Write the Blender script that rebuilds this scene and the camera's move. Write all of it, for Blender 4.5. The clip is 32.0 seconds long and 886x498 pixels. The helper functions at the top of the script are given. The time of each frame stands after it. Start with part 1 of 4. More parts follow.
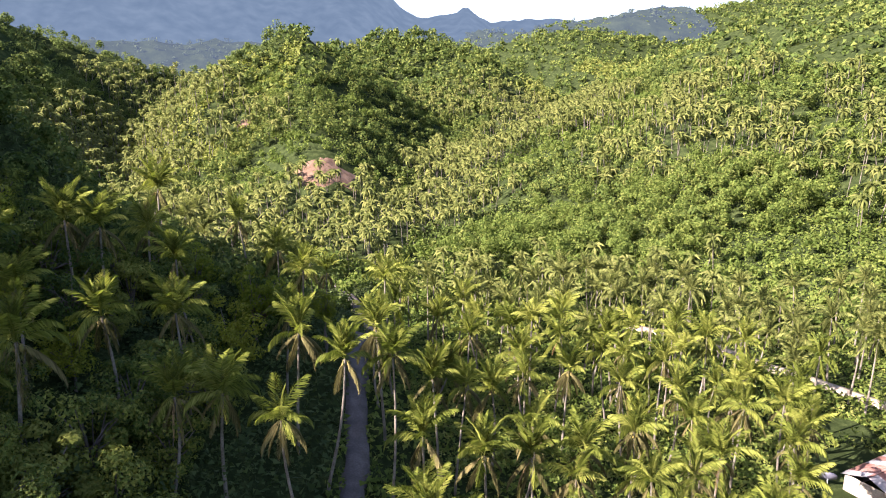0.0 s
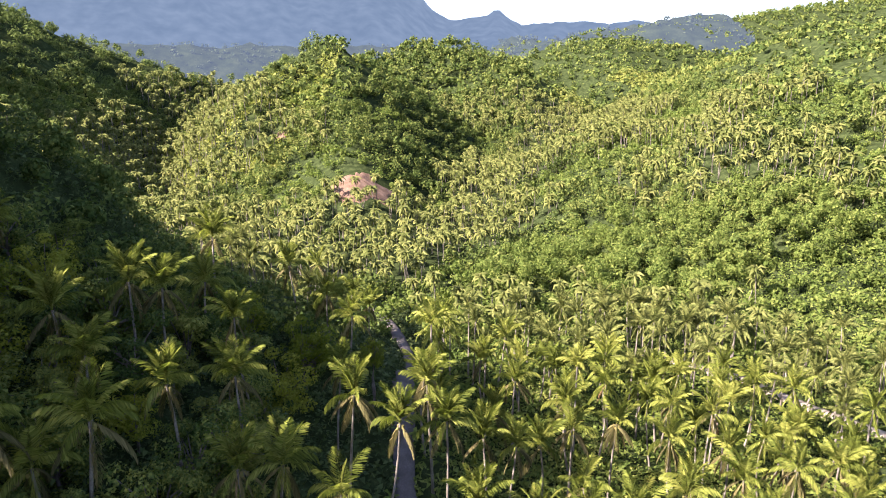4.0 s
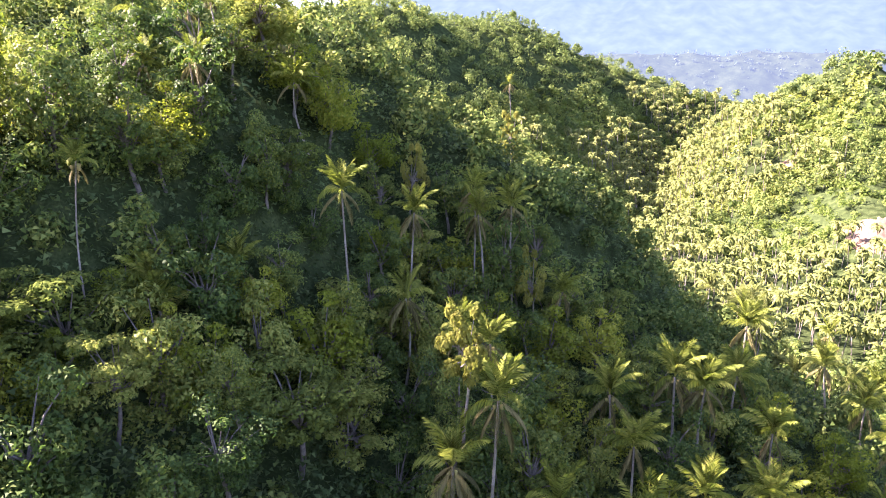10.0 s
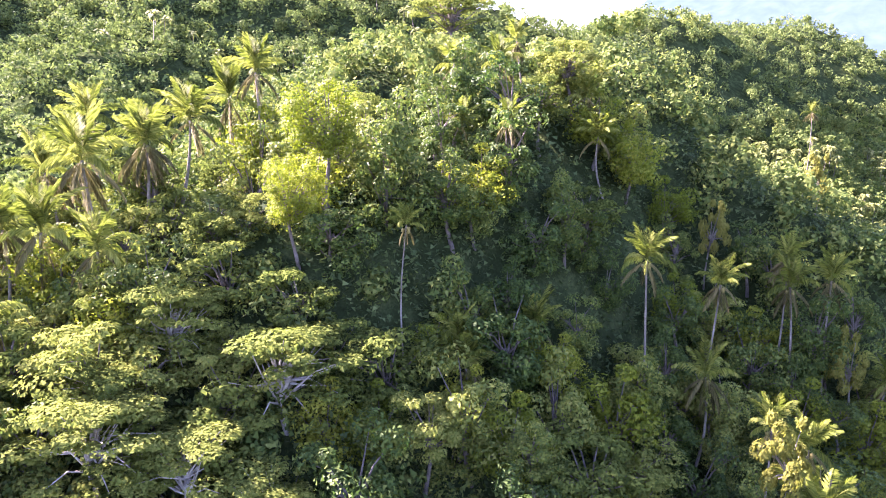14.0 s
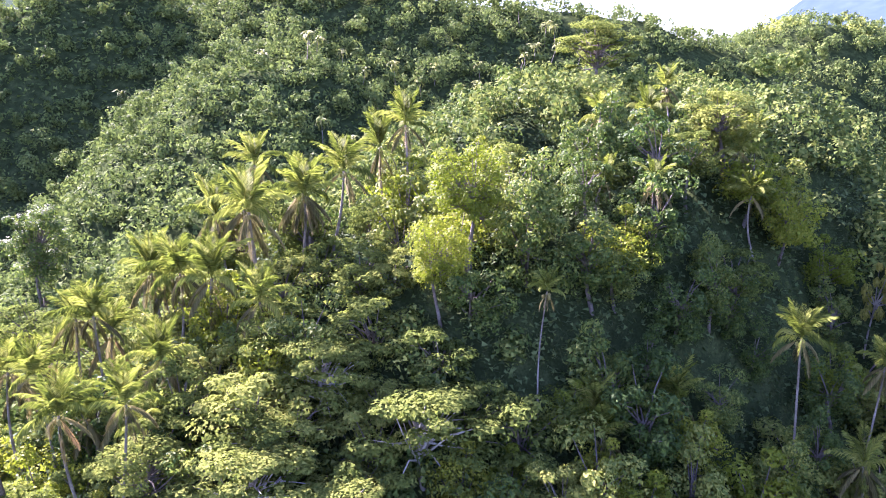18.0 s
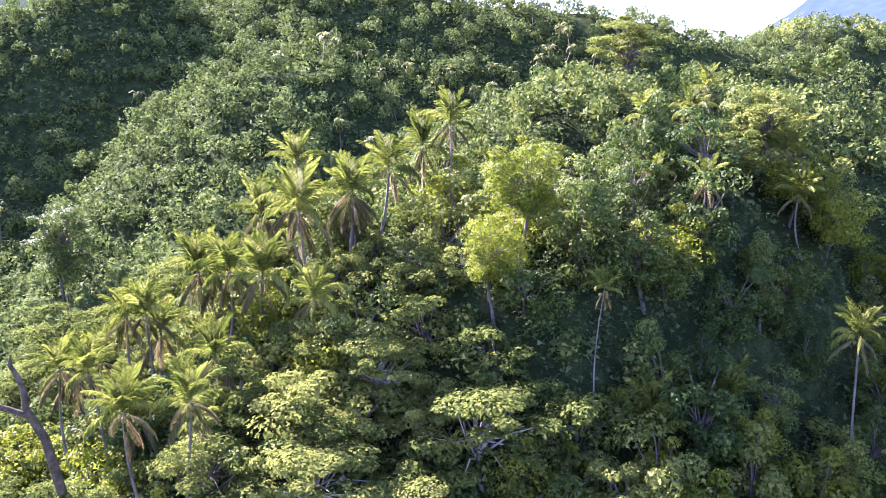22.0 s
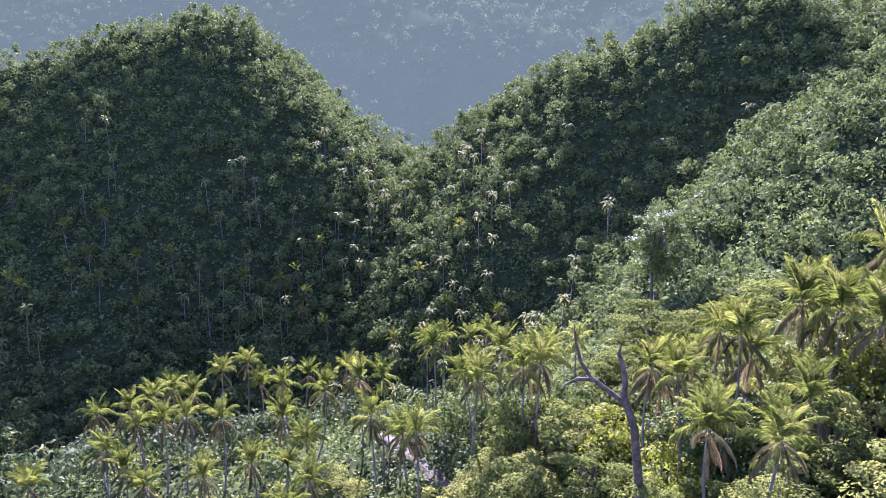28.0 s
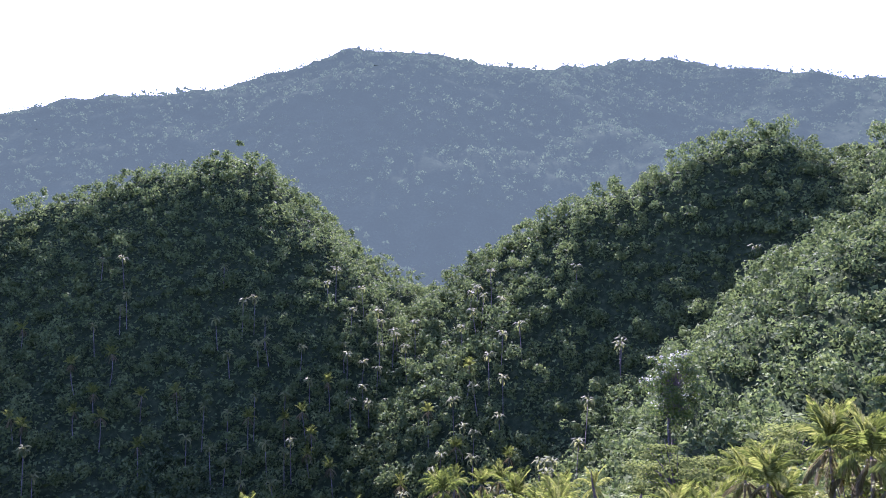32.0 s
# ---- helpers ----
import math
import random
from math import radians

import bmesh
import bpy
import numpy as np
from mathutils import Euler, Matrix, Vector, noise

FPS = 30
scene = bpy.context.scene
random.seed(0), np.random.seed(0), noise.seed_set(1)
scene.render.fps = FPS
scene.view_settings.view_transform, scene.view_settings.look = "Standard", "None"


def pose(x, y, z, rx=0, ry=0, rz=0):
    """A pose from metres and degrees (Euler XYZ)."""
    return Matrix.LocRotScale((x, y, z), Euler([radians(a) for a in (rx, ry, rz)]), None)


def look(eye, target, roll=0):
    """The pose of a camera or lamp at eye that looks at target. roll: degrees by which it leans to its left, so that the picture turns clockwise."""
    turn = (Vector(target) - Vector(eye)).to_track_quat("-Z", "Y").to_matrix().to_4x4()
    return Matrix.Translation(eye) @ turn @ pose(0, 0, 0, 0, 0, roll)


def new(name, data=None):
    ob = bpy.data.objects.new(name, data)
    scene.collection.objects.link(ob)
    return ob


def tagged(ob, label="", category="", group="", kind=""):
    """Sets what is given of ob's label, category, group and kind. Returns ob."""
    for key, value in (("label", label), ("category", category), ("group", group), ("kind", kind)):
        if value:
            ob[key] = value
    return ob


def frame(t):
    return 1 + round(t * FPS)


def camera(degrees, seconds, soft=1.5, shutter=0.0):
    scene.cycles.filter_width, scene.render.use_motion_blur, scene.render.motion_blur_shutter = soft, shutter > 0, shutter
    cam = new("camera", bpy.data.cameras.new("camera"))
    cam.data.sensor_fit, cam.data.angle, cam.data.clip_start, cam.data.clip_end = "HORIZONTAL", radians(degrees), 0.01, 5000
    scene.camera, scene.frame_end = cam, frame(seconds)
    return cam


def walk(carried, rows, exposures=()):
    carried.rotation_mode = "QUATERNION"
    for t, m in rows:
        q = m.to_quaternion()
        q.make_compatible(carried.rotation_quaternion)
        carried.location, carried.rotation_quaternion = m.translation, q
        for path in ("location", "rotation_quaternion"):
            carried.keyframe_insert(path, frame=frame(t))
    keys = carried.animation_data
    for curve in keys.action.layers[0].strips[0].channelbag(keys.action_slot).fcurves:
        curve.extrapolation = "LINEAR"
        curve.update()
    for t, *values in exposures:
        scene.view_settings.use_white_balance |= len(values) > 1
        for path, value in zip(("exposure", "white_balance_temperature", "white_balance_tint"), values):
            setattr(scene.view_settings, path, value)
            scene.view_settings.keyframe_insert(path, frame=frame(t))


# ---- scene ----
cam = camera(64.29, 32.0, 1.0)
EXPOSURES = [(0, 2.48, 6000, 30), (5, 2.75, 6000, 33), (8, 3.4, 6000, 39), (10, 3.92, 6000, 44), (14, 4.22, 5700, 54), (19, 3.74, 5250, 57), (24, 3.64, 5150, 59), (26, 3.5, 5050, 63), (29, 3.22, 4900, 70), (31, 3.32, 4800, 70), (32, 3.0, 4800, 70)]
# seconds, eye x, y, z, yaw to the left, pitch, roll
PATH = [
    (0, -0.01, 0.01, 48.04, 0.00, -13.83, -0.18),
    (0.5, -0.10, 0.03, 48.86, 0.01, -13.81, -0.18),
    (1, -0.31, 0.07, 49.84, 0.07, -13.81, -0.13),
    (1.5, -0.55, 0.11, 50.68, 0.13, -13.82, -0.07),
    (2, -0.88, 0.19, 51.58, 0.20, -13.80, -0.03),
    (2.5, -1.34, 0.39, 52.36, 0.36, -13.80, 0.11),
    (4.5, -3.72, 1.66, 55.19, 4.56, -13.70, 0.24),
    (5, -4.38, 1.76, 56.04, 7.86, -13.71, 0.29),
    (5.5, -4.84, 1.69, 56.89, 10.89, -13.72, 0.24),
    (6, -5.51, 1.65, 57.82, 14.35, -13.71, 0.16),
    (6.5, -6.14, 1.61, 58.63, 17.38, -13.71, 0.11),
    (7, -6.96, 1.54, 59.48, 20.76, -13.67, 0.07),
    (7.5, -7.69, 1.41, 60.28, 23.73, -13.68, 0.10),
    (8, -8.53, 1.25, 61.20, 27.12, -13.69, 0.13),
    (8.5, -9.27, 1.09, 62.01, 30.09, -13.68, 0.05),
    (9, -10.26, 0.92, 62.87, 33.47, -13.68, 0.03),
    (9.5, -11.08, 0.63, 63.64, 36.43, -13.70, 0.05),
    (10, -12.10, 0.13, 64.50, 39.78, -13.69, 0.09),
    (10.5, -13.03, -0.19, 65.16, 42.75, -13.69, 0.06),
    (11, -13.95, -0.71, 65.79, 46.15, -13.62, 0.03),
    (11.5, -14.85, -1.18, 66.39, 49.11, -13.60, 0.01),
    (12, -15.75, -1.71, 67.08, 52.31, -13.57, 0.02),
    (12.5, -16.35, -2.18, 67.89, 54.92, -13.62, 0.06),
    (13, -16.73, -2.52, 68.70, 57.24, -13.58, 0.04),
    (13.5, -16.87, -2.60, 69.40, 58.73, -13.50, -0.02),
    (14, -16.91, -2.61, 70.15, 60.06, -13.46, -0.05),
    (14.5, -16.81, -2.62, 70.96, 61.33, -13.42, -0.03),
    (16.5, -17.11, -2.71, 74.23, 66.54, -13.48, -0.06),
    (17, -17.30, -2.92, 74.87, 68.00, -13.51, -0.09),
    (17.5, -17.47, -3.20, 75.39, 69.43, -13.49, -0.07),
    (18, -17.61, -3.47, 75.94, 70.81, -13.49, -0.06),
    (18.5, -17.78, -3.85, 76.07, 70.81, -13.43, 0.02),
    (19, -17.94, -4.26, 76.02, 70.78, -13.39, 0.04),
    (19.5, -18.08, -4.66, 75.95, 70.81, -13.38, 0.03),
    (20, -18.37, -5.28, 75.79, 70.78, -13.33, 0.03),
    (20.5, -18.62, -5.94, 75.64, 70.79, -13.31, 0.02),
    (21, -18.79, -6.63, 75.56, 70.83, -13.29, 0.01),
    (21.5, -19.03, -7.33, 75.54, 70.85, -13.29, -0.00),
    (22, -19.19, -8.10, 75.58, 70.91, -13.30, -0.01),
    (22.5, -19.49, -8.83, 75.68, 71.75, -13.31, -0.04),
    (23, -19.74, -9.51, 75.88, 72.69, -13.33, -0.05),
    (23.5, -19.93, -10.05, 76.11, 73.67, -13.34, -0.07),
    (24, -20.16, -10.58, 76.29, 74.94, -13.34, -0.07),
    (24.5, -20.23, -10.90, 76.36, 76.82, -13.35, -0.07),
    (25, -20.15, -11.17, 76.30, 83.17, -13.29, -0.14),
    (25.5, -20.00, -11.16, 76.19, 90.83, -13.21, -0.16),
    (26, -19.93, -11.13, 76.12, 99.58, -13.08, -0.30),
    (26.5, -19.91, -11.10, 76.12, 107.22, -12.92, -0.35),
    (28.5, -20.72, -11.23, 76.07, 116.65, -12.40, 0.01),
    (29, -20.76, -11.36, 76.24, 116.67, -12.35, 0.01),
    (29.5, -20.81, -11.32, 76.40, 116.75, -10.35, -0.04),
    (30, -21.13, -11.35, 76.44, 116.86, -7.86, -0.04),
    (30.5, -20.80, -11.45, 76.28, 116.90, -5.84, -0.02),
    (31, -20.72, -11.43, 76.24, 116.98, -3.90, 0.02),
    (31.5, -20.52, -11.35, 76.24, 117.05, -2.30, 0.02),
    (32, -20.67, -11.33, 76.05, 117.13, -1.19, 0.04),
]
walk(cam, [(t, pose(x, y, z, 90 + p, 0, yaw) @ pose(0, 0, 0, 0, 0, roll)) for t, x, y, z, yaw, p, roll in PATH], EXPOSURES)

# ---- light ----
SUN_AZ, SUN_EL = 119.0, 34.8
world = bpy.data.worlds.new("daylight")
scene.world = world
world.use_nodes = True
wn = world.node_tree
sky = wn.nodes.new("ShaderNodeTexSky")
sky.sky_type = "NISHITA"
sky.sun_disc = False
sky.sun_elevation = radians(SUN_EL)
sky.sun_rotation = radians(-SUN_AZ)
sky.dust_density = 1.5
wn.links.new(sky.outputs[0], wn.nodes["Background"].inputs[0])
wn.nodes["Background"].inputs[1].default_value = 0.064
SUN_DIR = Vector((-math.sin(radians(SUN_AZ)) * math.cos(radians(SUN_EL)), math.cos(radians(SUN_AZ)) * math.cos(radians(SUN_EL)), math.sin(radians(SUN_EL))))
sun = new("sun", bpy.data.lights.new("sun", "SUN"))
sun.data.energy = 5.0
sun.data.angle = radians(0.5)
sun.data.color = (1.0, 0.91, 0.72)
sun.matrix_world = look(SUN_DIR * 400, (0, 0, 0))


# ---- materials ----
def nodes_of(name):
    m = bpy.data.materials.new(name)
    m.use_nodes = True
    t = m.node_tree
    return m, t, t.nodes["Principled BSDF"], t.nodes["Material Output"]


def ramp(t, fac, stops):
    n = t.nodes.new("ShaderNodeValToRGB")
    e = n.color_ramp.elements
    e[0].position, e[0].color = stops[0][0], (*stops[0][1], 1)
    e[1].position, e[1].color = stops[-1][0], (*stops[-1][1], 1)
    for p, c in stops[1:-1]:
        e.new(p).color = (*c, 1)
    t.links.new(fac, n.inputs[0])
    return n.outputs[0]


def noise_tex(t, scale, detail=3.0):
    g = t.nodes.new("ShaderNodeNewGeometry")
    n = t.nodes.new("ShaderNodeTexNoise")
    n.inputs["Scale"].default_value = scale
    n.inputs["Detail"].default_value = detail
    t.links.new(g.outputs["Position"], n.inputs["Vector"])
    return n.outputs[0]


def leaf_mat(name, dark, mid, light, thru=0.35, rough=0.5, by_object=False, patch=0.06, gloss=0.2):
    """Foliage: single leaves vary, whole patches vary, and light passes through."""
    dark, mid, light = ((r * 1.05, g, b * 1.2) for r, g, b in (dark, mid, light))
    m, t, p, out = nodes_of(name)
    g = t.nodes.new("ShaderNodeNewGeometry")
    add = t.nodes.new("ShaderNodeMath")
    add.operation = "MULTIPLY_ADD"
    add.inputs[1].default_value = 0.5
    t.links.new(g.outputs["Random Per Island"], add.inputs[0])
    half = t.nodes.new("ShaderNodeMath")
    half.operation = "MULTIPLY"
    half.inputs[1].default_value = 0.55
    if by_object:
        o = t.nodes.new("ShaderNodeObjectInfo")
        t.links.new(o.outputs["Random"], half.inputs[0])
    else:
        t.links.new(noise_tex(t, patch, 4.0), half.inputs[0])
    t.links.new(half.outputs[0], add.inputs[2])
    col = ramp(t, add.outputs[0], [(0.1, dark), (0.5, mid), (0.95, light)])
    t.links.new(col, p.inputs["Base Color"])
    p.inputs["Roughness"].default_value = rough
    p.inputs["Specular IOR Level"].default_value = gloss
    tr = t.nodes.new("ShaderNodeBsdfTranslucent")
    hs = t.nodes.new("ShaderNodeHueSaturation")
    hs.inputs["Hue"].default_value = 0.511
    hs.inputs["Saturation"].default_value = 1.08
    hs.inputs["Value"].default_value = 1.25
    t.links.new(col, hs.inputs["Color"])
    t.links.new(hs.outputs[0], tr.inputs["Color"])
    mix = t.nodes.new("ShaderNodeMixShader")
    mix.inputs[0].default_value = thru
    t.links.new(p.outputs[0], mix.inputs[1])
    t.links.new(tr.outputs[0], mix.inputs[2])
    t.links.new(mix.outputs[0], out.inputs[0])
    return m


def rough_mat(name, stops, scale, rough=0.9, bump=0.3, detail=5.0, gloss=0.1):
    """An opaque, weathered surface with two scales of variation and fine relief."""
    m, t, p, out = nodes_of(name)
    a, b = noise_tex(t, scale, detail), noise_tex(t, scale * 9, 3.0)
    mx = t.nodes.new("ShaderNodeMath")
    mx.operation = "MULTIPLY_ADD"
    mx.inputs[1].default_value = 0.4
    t.links.new(b, mx.inputs[0])
    sc = t.nodes.new("ShaderNodeMath")
    sc.operation = "MULTIPLY"
    sc.inputs[1].default_value = 0.6
    t.links.new(a, sc.inputs[0])
    t.links.new(sc.outputs[0], mx.inputs[2])
    t.links.new(ramp(t, mx.outputs[0], stops), p.inputs["Base Color"])
    p.inputs["Roughness"].default_value = rough
    p.inputs["Specular IOR Level"].default_value = gloss
    bp = t.nodes.new("ShaderNodeBump")
    bp.inputs["Strength"].default_value = bump
    t.links.new(mx.outputs[0], bp.inputs["Height"])
    t.links.new(bp.outputs[0], p.inputs["Normal"])
    return m


FROND = leaf_mat("palm_frond", (0.048, 0.066, 0.009), (0.125, 0.155, 0.021), (0.255, 0.272, 0.050), 0.38, 0.6, by_object=True, gloss=0.05)
FROND_FAR = leaf_mat("palm_leaves", (0.032, 0.044, 0.010), (0.098, 0.120, 0.025), (0.235, 0.245, 0.062), 0.32, 0.65, patch=0.3, gloss=0.06)
FROND_OLD = leaf_mat("old_palm_frond", (0.045, 0.045, 0.014), (0.105, 0.100, 0.030), (0.21, 0.185, 0.065), 0.30, 0.6, by_object=True, gloss=0.05)
DRY = leaf_mat("dry_frond", (0.15, 0.095, 0.035), (0.25, 0.165, 0.060), (0.36, 0.25, 0.10), 0.25, 0.7, by_object=True)
LEAF = leaf_mat("broad_leaf", (0.023, 0.046, 0.009), (0.066, 0.104, 0.017), (0.20, 0.222, 0.036), 0.32, 0.6, by_object=True, gloss=0.1)
LEAF_LIME = leaf_mat("lime_leaf", (0.072, 0.104, 0.008), (0.14, 0.172, 0.014), (0.25, 0.265, 0.030), 0.40, 0.6, by_object=True, gloss=0.08)
LEAF_OLIVE = leaf_mat("olive_leaf", (0.046, 0.068, 0.013), (0.112, 0.142, 0.024), (0.212, 0.232, 0.044), 0.36, 0.8, by_object=True, gloss=0.0)
LEAF_YELLOW = leaf_mat("yellow_leaf", (0.080, 0.088, 0.014), (0.135, 0.142, 0.022), (0.215, 0.212, 0.038), 0.38, 0.7, by_object=True, gloss=0.03)
# deep green leaf with shade painted into it, for plants in shaded places
SHADE_LEAF = leaf_mat("shade_dark_leaf", (0.022, 0.038, 0.011), (0.048, 0.074, 0.019), (0.11, 0.145, 0.040), 0.20, 0.7, patch=0.07, gloss=0.06)
CANOPY = leaf_mat("canopy_leaf", (0.026, 0.050, 0.011), (0.072, 0.106, 0.021), (0.20, 0.22, 0.046), 0.24, 0.75, patch=0.05, gloss=0.02)
SLOPE = leaf_mat("slope_leaf", (0.034, 0.056, 0.014), (0.080, 0.112, 0.026), (0.165, 0.205, 0.046), 0.26, 0.75, patch=0.06, gloss=0.02)
SHRUB = leaf_mat("shrub_leaf", (0.038, 0.066, 0.012), (0.095, 0.138, 0.024), (0.21, 0.245, 0.050), 0.38, 0.75, patch=0.08, gloss=0.03)
SCRUB = leaf_mat("bright_scrub", (0.11, 0.145, 0.024), (0.19, 0.222, 0.04), (0.29, 0.30, 0.075), 0.38, 0.65, patch=0.08, gloss=0.1)
DISTANT = leaf_mat("distant_woods_hazed", (0.031, 0.052, 0.018), (0.052, 0.076, 0.026), (0.085, 0.112, 0.04), 0.28, 0.8, patch=0.02, gloss=0.0)
REMOTE = leaf_mat("remote_woods_hazed", (0.031, 0.052, 0.018), (0.070, 0.098, 0.032), (0.16, 0.19, 0.066), 0.3, 0.8, patch=0.02, gloss=0.0)
TRUNK = rough_mat("palm_bark", [(0.3, (0.07, 0.06, 0.045)), (0.5, (0.145, 0.128, 0.10)), (0.7, (0.27, 0.245, 0.20))], 0.9)
BARK = rough_mat("tree_bark", [(0.3, (0.045, 0.038, 0.03)), (0.5, (0.10, 0.085, 0.07)), (0.7, (0.19, 0.165, 0.135))], 1.3)
PALE = rough_mat("pale_bark", [(0.3, (0.18, 0.16, 0.13)), (0.5, (0.30, 0.27, 0.23)), (0.7, (0.44, 0.41, 0.36))], 1.3)
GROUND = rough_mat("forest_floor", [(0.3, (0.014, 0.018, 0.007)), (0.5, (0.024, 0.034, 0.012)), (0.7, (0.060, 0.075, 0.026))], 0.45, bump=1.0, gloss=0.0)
SOIL = rough_mat("red_soil", [(0.3, (0.07, 0.042, 0.027)), (0.5, (0.13, 0.082, 0.054)), (0.7, (0.20, 0.135, 0.093))], 0.25)
ROAD = rough_mat("worn_road", [(0.3, (0.055, 0.048, 0.042)), (0.5, (0.088, 0.077, 0.068)), (0.7, (0.14, 0.125, 0.108))], 0.5)
DUST = rough_mat("pale_dust", [(0.3, (0.22, 0.18, 0.13)), (0.5, (0.33, 0.275, 0.205)), (0.7, (0.43, 0.37, 0.29))], 0.5)
GRAVEL = rough_mat("pale_gravel", [(0.3, (0.036, 0.033, 0.020)), (0.5, (0.060, 0.055, 0.033)), (0.7, (0.095, 0.086, 0.053))], 0.5)


def haze_glow(m, colour, share):
    """For the backdrop of distance alone: paints haze by mixing in a flat glow."""
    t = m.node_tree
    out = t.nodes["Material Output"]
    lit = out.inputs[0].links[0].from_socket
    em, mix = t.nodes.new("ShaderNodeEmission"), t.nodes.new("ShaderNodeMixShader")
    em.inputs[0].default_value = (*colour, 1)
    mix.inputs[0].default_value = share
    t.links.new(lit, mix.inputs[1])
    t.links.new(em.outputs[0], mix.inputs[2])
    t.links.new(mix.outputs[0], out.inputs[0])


FAR_FLOOR = rough_mat("distant_floor_hazed", [(0.3, (0.010, 0.014, 0.007)), (0.5, (0.022, 0.030, 0.013)), (0.7, (0.045, 0.056, 0.024))], 0.06, bump=0.0, gloss=0.0)
REMOTE_FLOOR = rough_mat("remote_floor_hazed", [(0.3, (0.012, 0.017, 0.008)), (0.5, (0.026, 0.036, 0.014)), (0.7, (0.05, 0.062, 0.026))], 0.06, bump=0.0, gloss=0.0)
# haze painted as emission into the far woods and the sheets under them
haze_glow(FAR_FLOOR, (0.050, 0.070, 0.044), 0.38)
haze_glow(REMOTE_FLOOR, (0.040, 0.054, 0.076), 0.50)
haze_glow(DISTANT, (0.050, 0.070, 0.044), 0.38)
haze_glow(REMOTE, (0.040, 0.054, 0.076), 0.55)


# ---- terrain ----
def lattice(ix, iy, seed):
    h = np.sin(ix * 127.1 + iy * 311.7 + seed * 74.7) * 43758.5453
    return h - np.floor(h)


def value_noise(x, y, size, seed=0):
    u, v = x / size, y / size
    ix, iy = np.floor(u), np.floor(v)
    fx, fy = u - ix, v - iy
    fx, fy = fx * fx * (3 - 2 * fx), fy * fy * (3 - 2 * fy)
    a = lattice(ix, iy, seed) * (1 - fx) + lattice(ix + 1, iy, seed) * fx
    b = lattice(ix, iy + 1, seed) * (1 - fx) + lattice(ix + 1, iy + 1, seed) * fx
    return (a * (1 - fy) + b * fy) * 2 - 1


# each ridge: slope of its flanks, roundness of its crest, and its crest line
# the near hill: main crest, steep brow, spur to the road, bench below it, shoulder with the palms
NEAR_HILL = [
    (1.30, 30, [(-114, 50, 71), (-122, 100, 68), (-130, 145, 50), (-126, 168, 34), (-112, 184, 12), (-100, 210, -6)]),
    (2.00, 6, [(-76, 17, 55), (-73, 41, 60), (-78, 60, 65), (-90, 83, 70)]),
    (1.90, 6, [(-90, 83, 70), (-77, 82, 62), (-61, 88, 51), (-60, 100, 47), (-58, 110, 31), (-55, 125, 20), (-54, 141, 13)]),
    (0.80, 10, [(-52, 69, 33), (-45, 86, 27), (-35, 97, 22)]),
    (0.72, 12, [(-112, 50, 68), (-95, 24, 58), (-90, 2, 47), (-98, -24, 36), (-110, -55, 25), (-118, -82, 14)]),
    (0.85, 16, [(-100, -40, 30), (-105, -75, 19), (-92, -100, 13), (-74, -112, 8), (-40, -125, -2)]),
    (0.90, 8, [(-84, 4, 46), (-70, -2, 38), (-66, -18, 34)]),
]
# the long wooded slope behind it
LONG_SLOPE = [
    (0.92, 14, [(-350, -178, 36), (-345, -130, 70), (-347, -80, 98), (-352, -20, 118)]),
    (0.74, 16, [(-355, 30, 116), (-345, 60, 118), (-305, 150, 103), (-297, 230, 94), (-306, 278, 101), (-311, 322, 98), (-318, 345, 93), (-325, 430, 101)]),
    (0.80, 14, [(-325, 430, 101), (-290, 500, 82), (-210, 530, 54), (-150, 575, 34)]),
    (0.95, 5, [(-345, 40, 112), (-262, 40, 82), (-250, 14, 73), (-246, -10, 62), (-234, -28, 46)]),
    (0.70, 6, [(-250, 12, 72), (-217, 16, 56), (-190, 10, 43), (-174, -28, 31), (-150, -38, 16)]),
]
# the hill with the notch beside it
NOTCH_HILL = [
    (0.80, 10, [(-350, -178, 36), (-354, -205, 48), (-340, -234, 64), (-331, -268, 90), (-324, -300, 116), (-292, -350, 104), (-245, -390, 82), (-190, -450, 50)]),
]
# the mountain at the back
MOUNTAIN = [
    (0.66, 40, [(-420, -900, 150), (-464, -771, 195), (-636, -636, 243), (-755, -490, 292), (-834, -337, 276), (-1083, -191, 322), (-998, 70, 253), (-930, 330, 125), (-900, 620, 105), (-760, 900, 100), (-596, 1106, 95), (-300, 1250, 92), (0, 1350, 100)]),
    (0.62, 16, [(-755, -490, 285), (-640, -390, 190), (-560, -310, 120), (-490, -260, 60)]),
    (0.62, 16, [(-834, -337, 270), (-700, -200, 180), (-600, -90, 130)]),
]
# the pointed hill ahead with its sunlit shoulder and the spur below the landslip
POINTED_HILL = [
    (0.95, 3, [(-228, 425, -10), (-165, 395, 8), (-118, 376, 30), (-88, 442, 74), (-66, 510, 58), (-20, 600, 36)]),
    (0.62, 6, [(-87, 442, 66), (-74, 370, 34), (-54, 305, 10), (-34, 262, -4)]),
    (0.60, 12, [(-80, 585, 66), (-40, 600, 82), (20, 560, 62), (45, 480, 24)]),
]
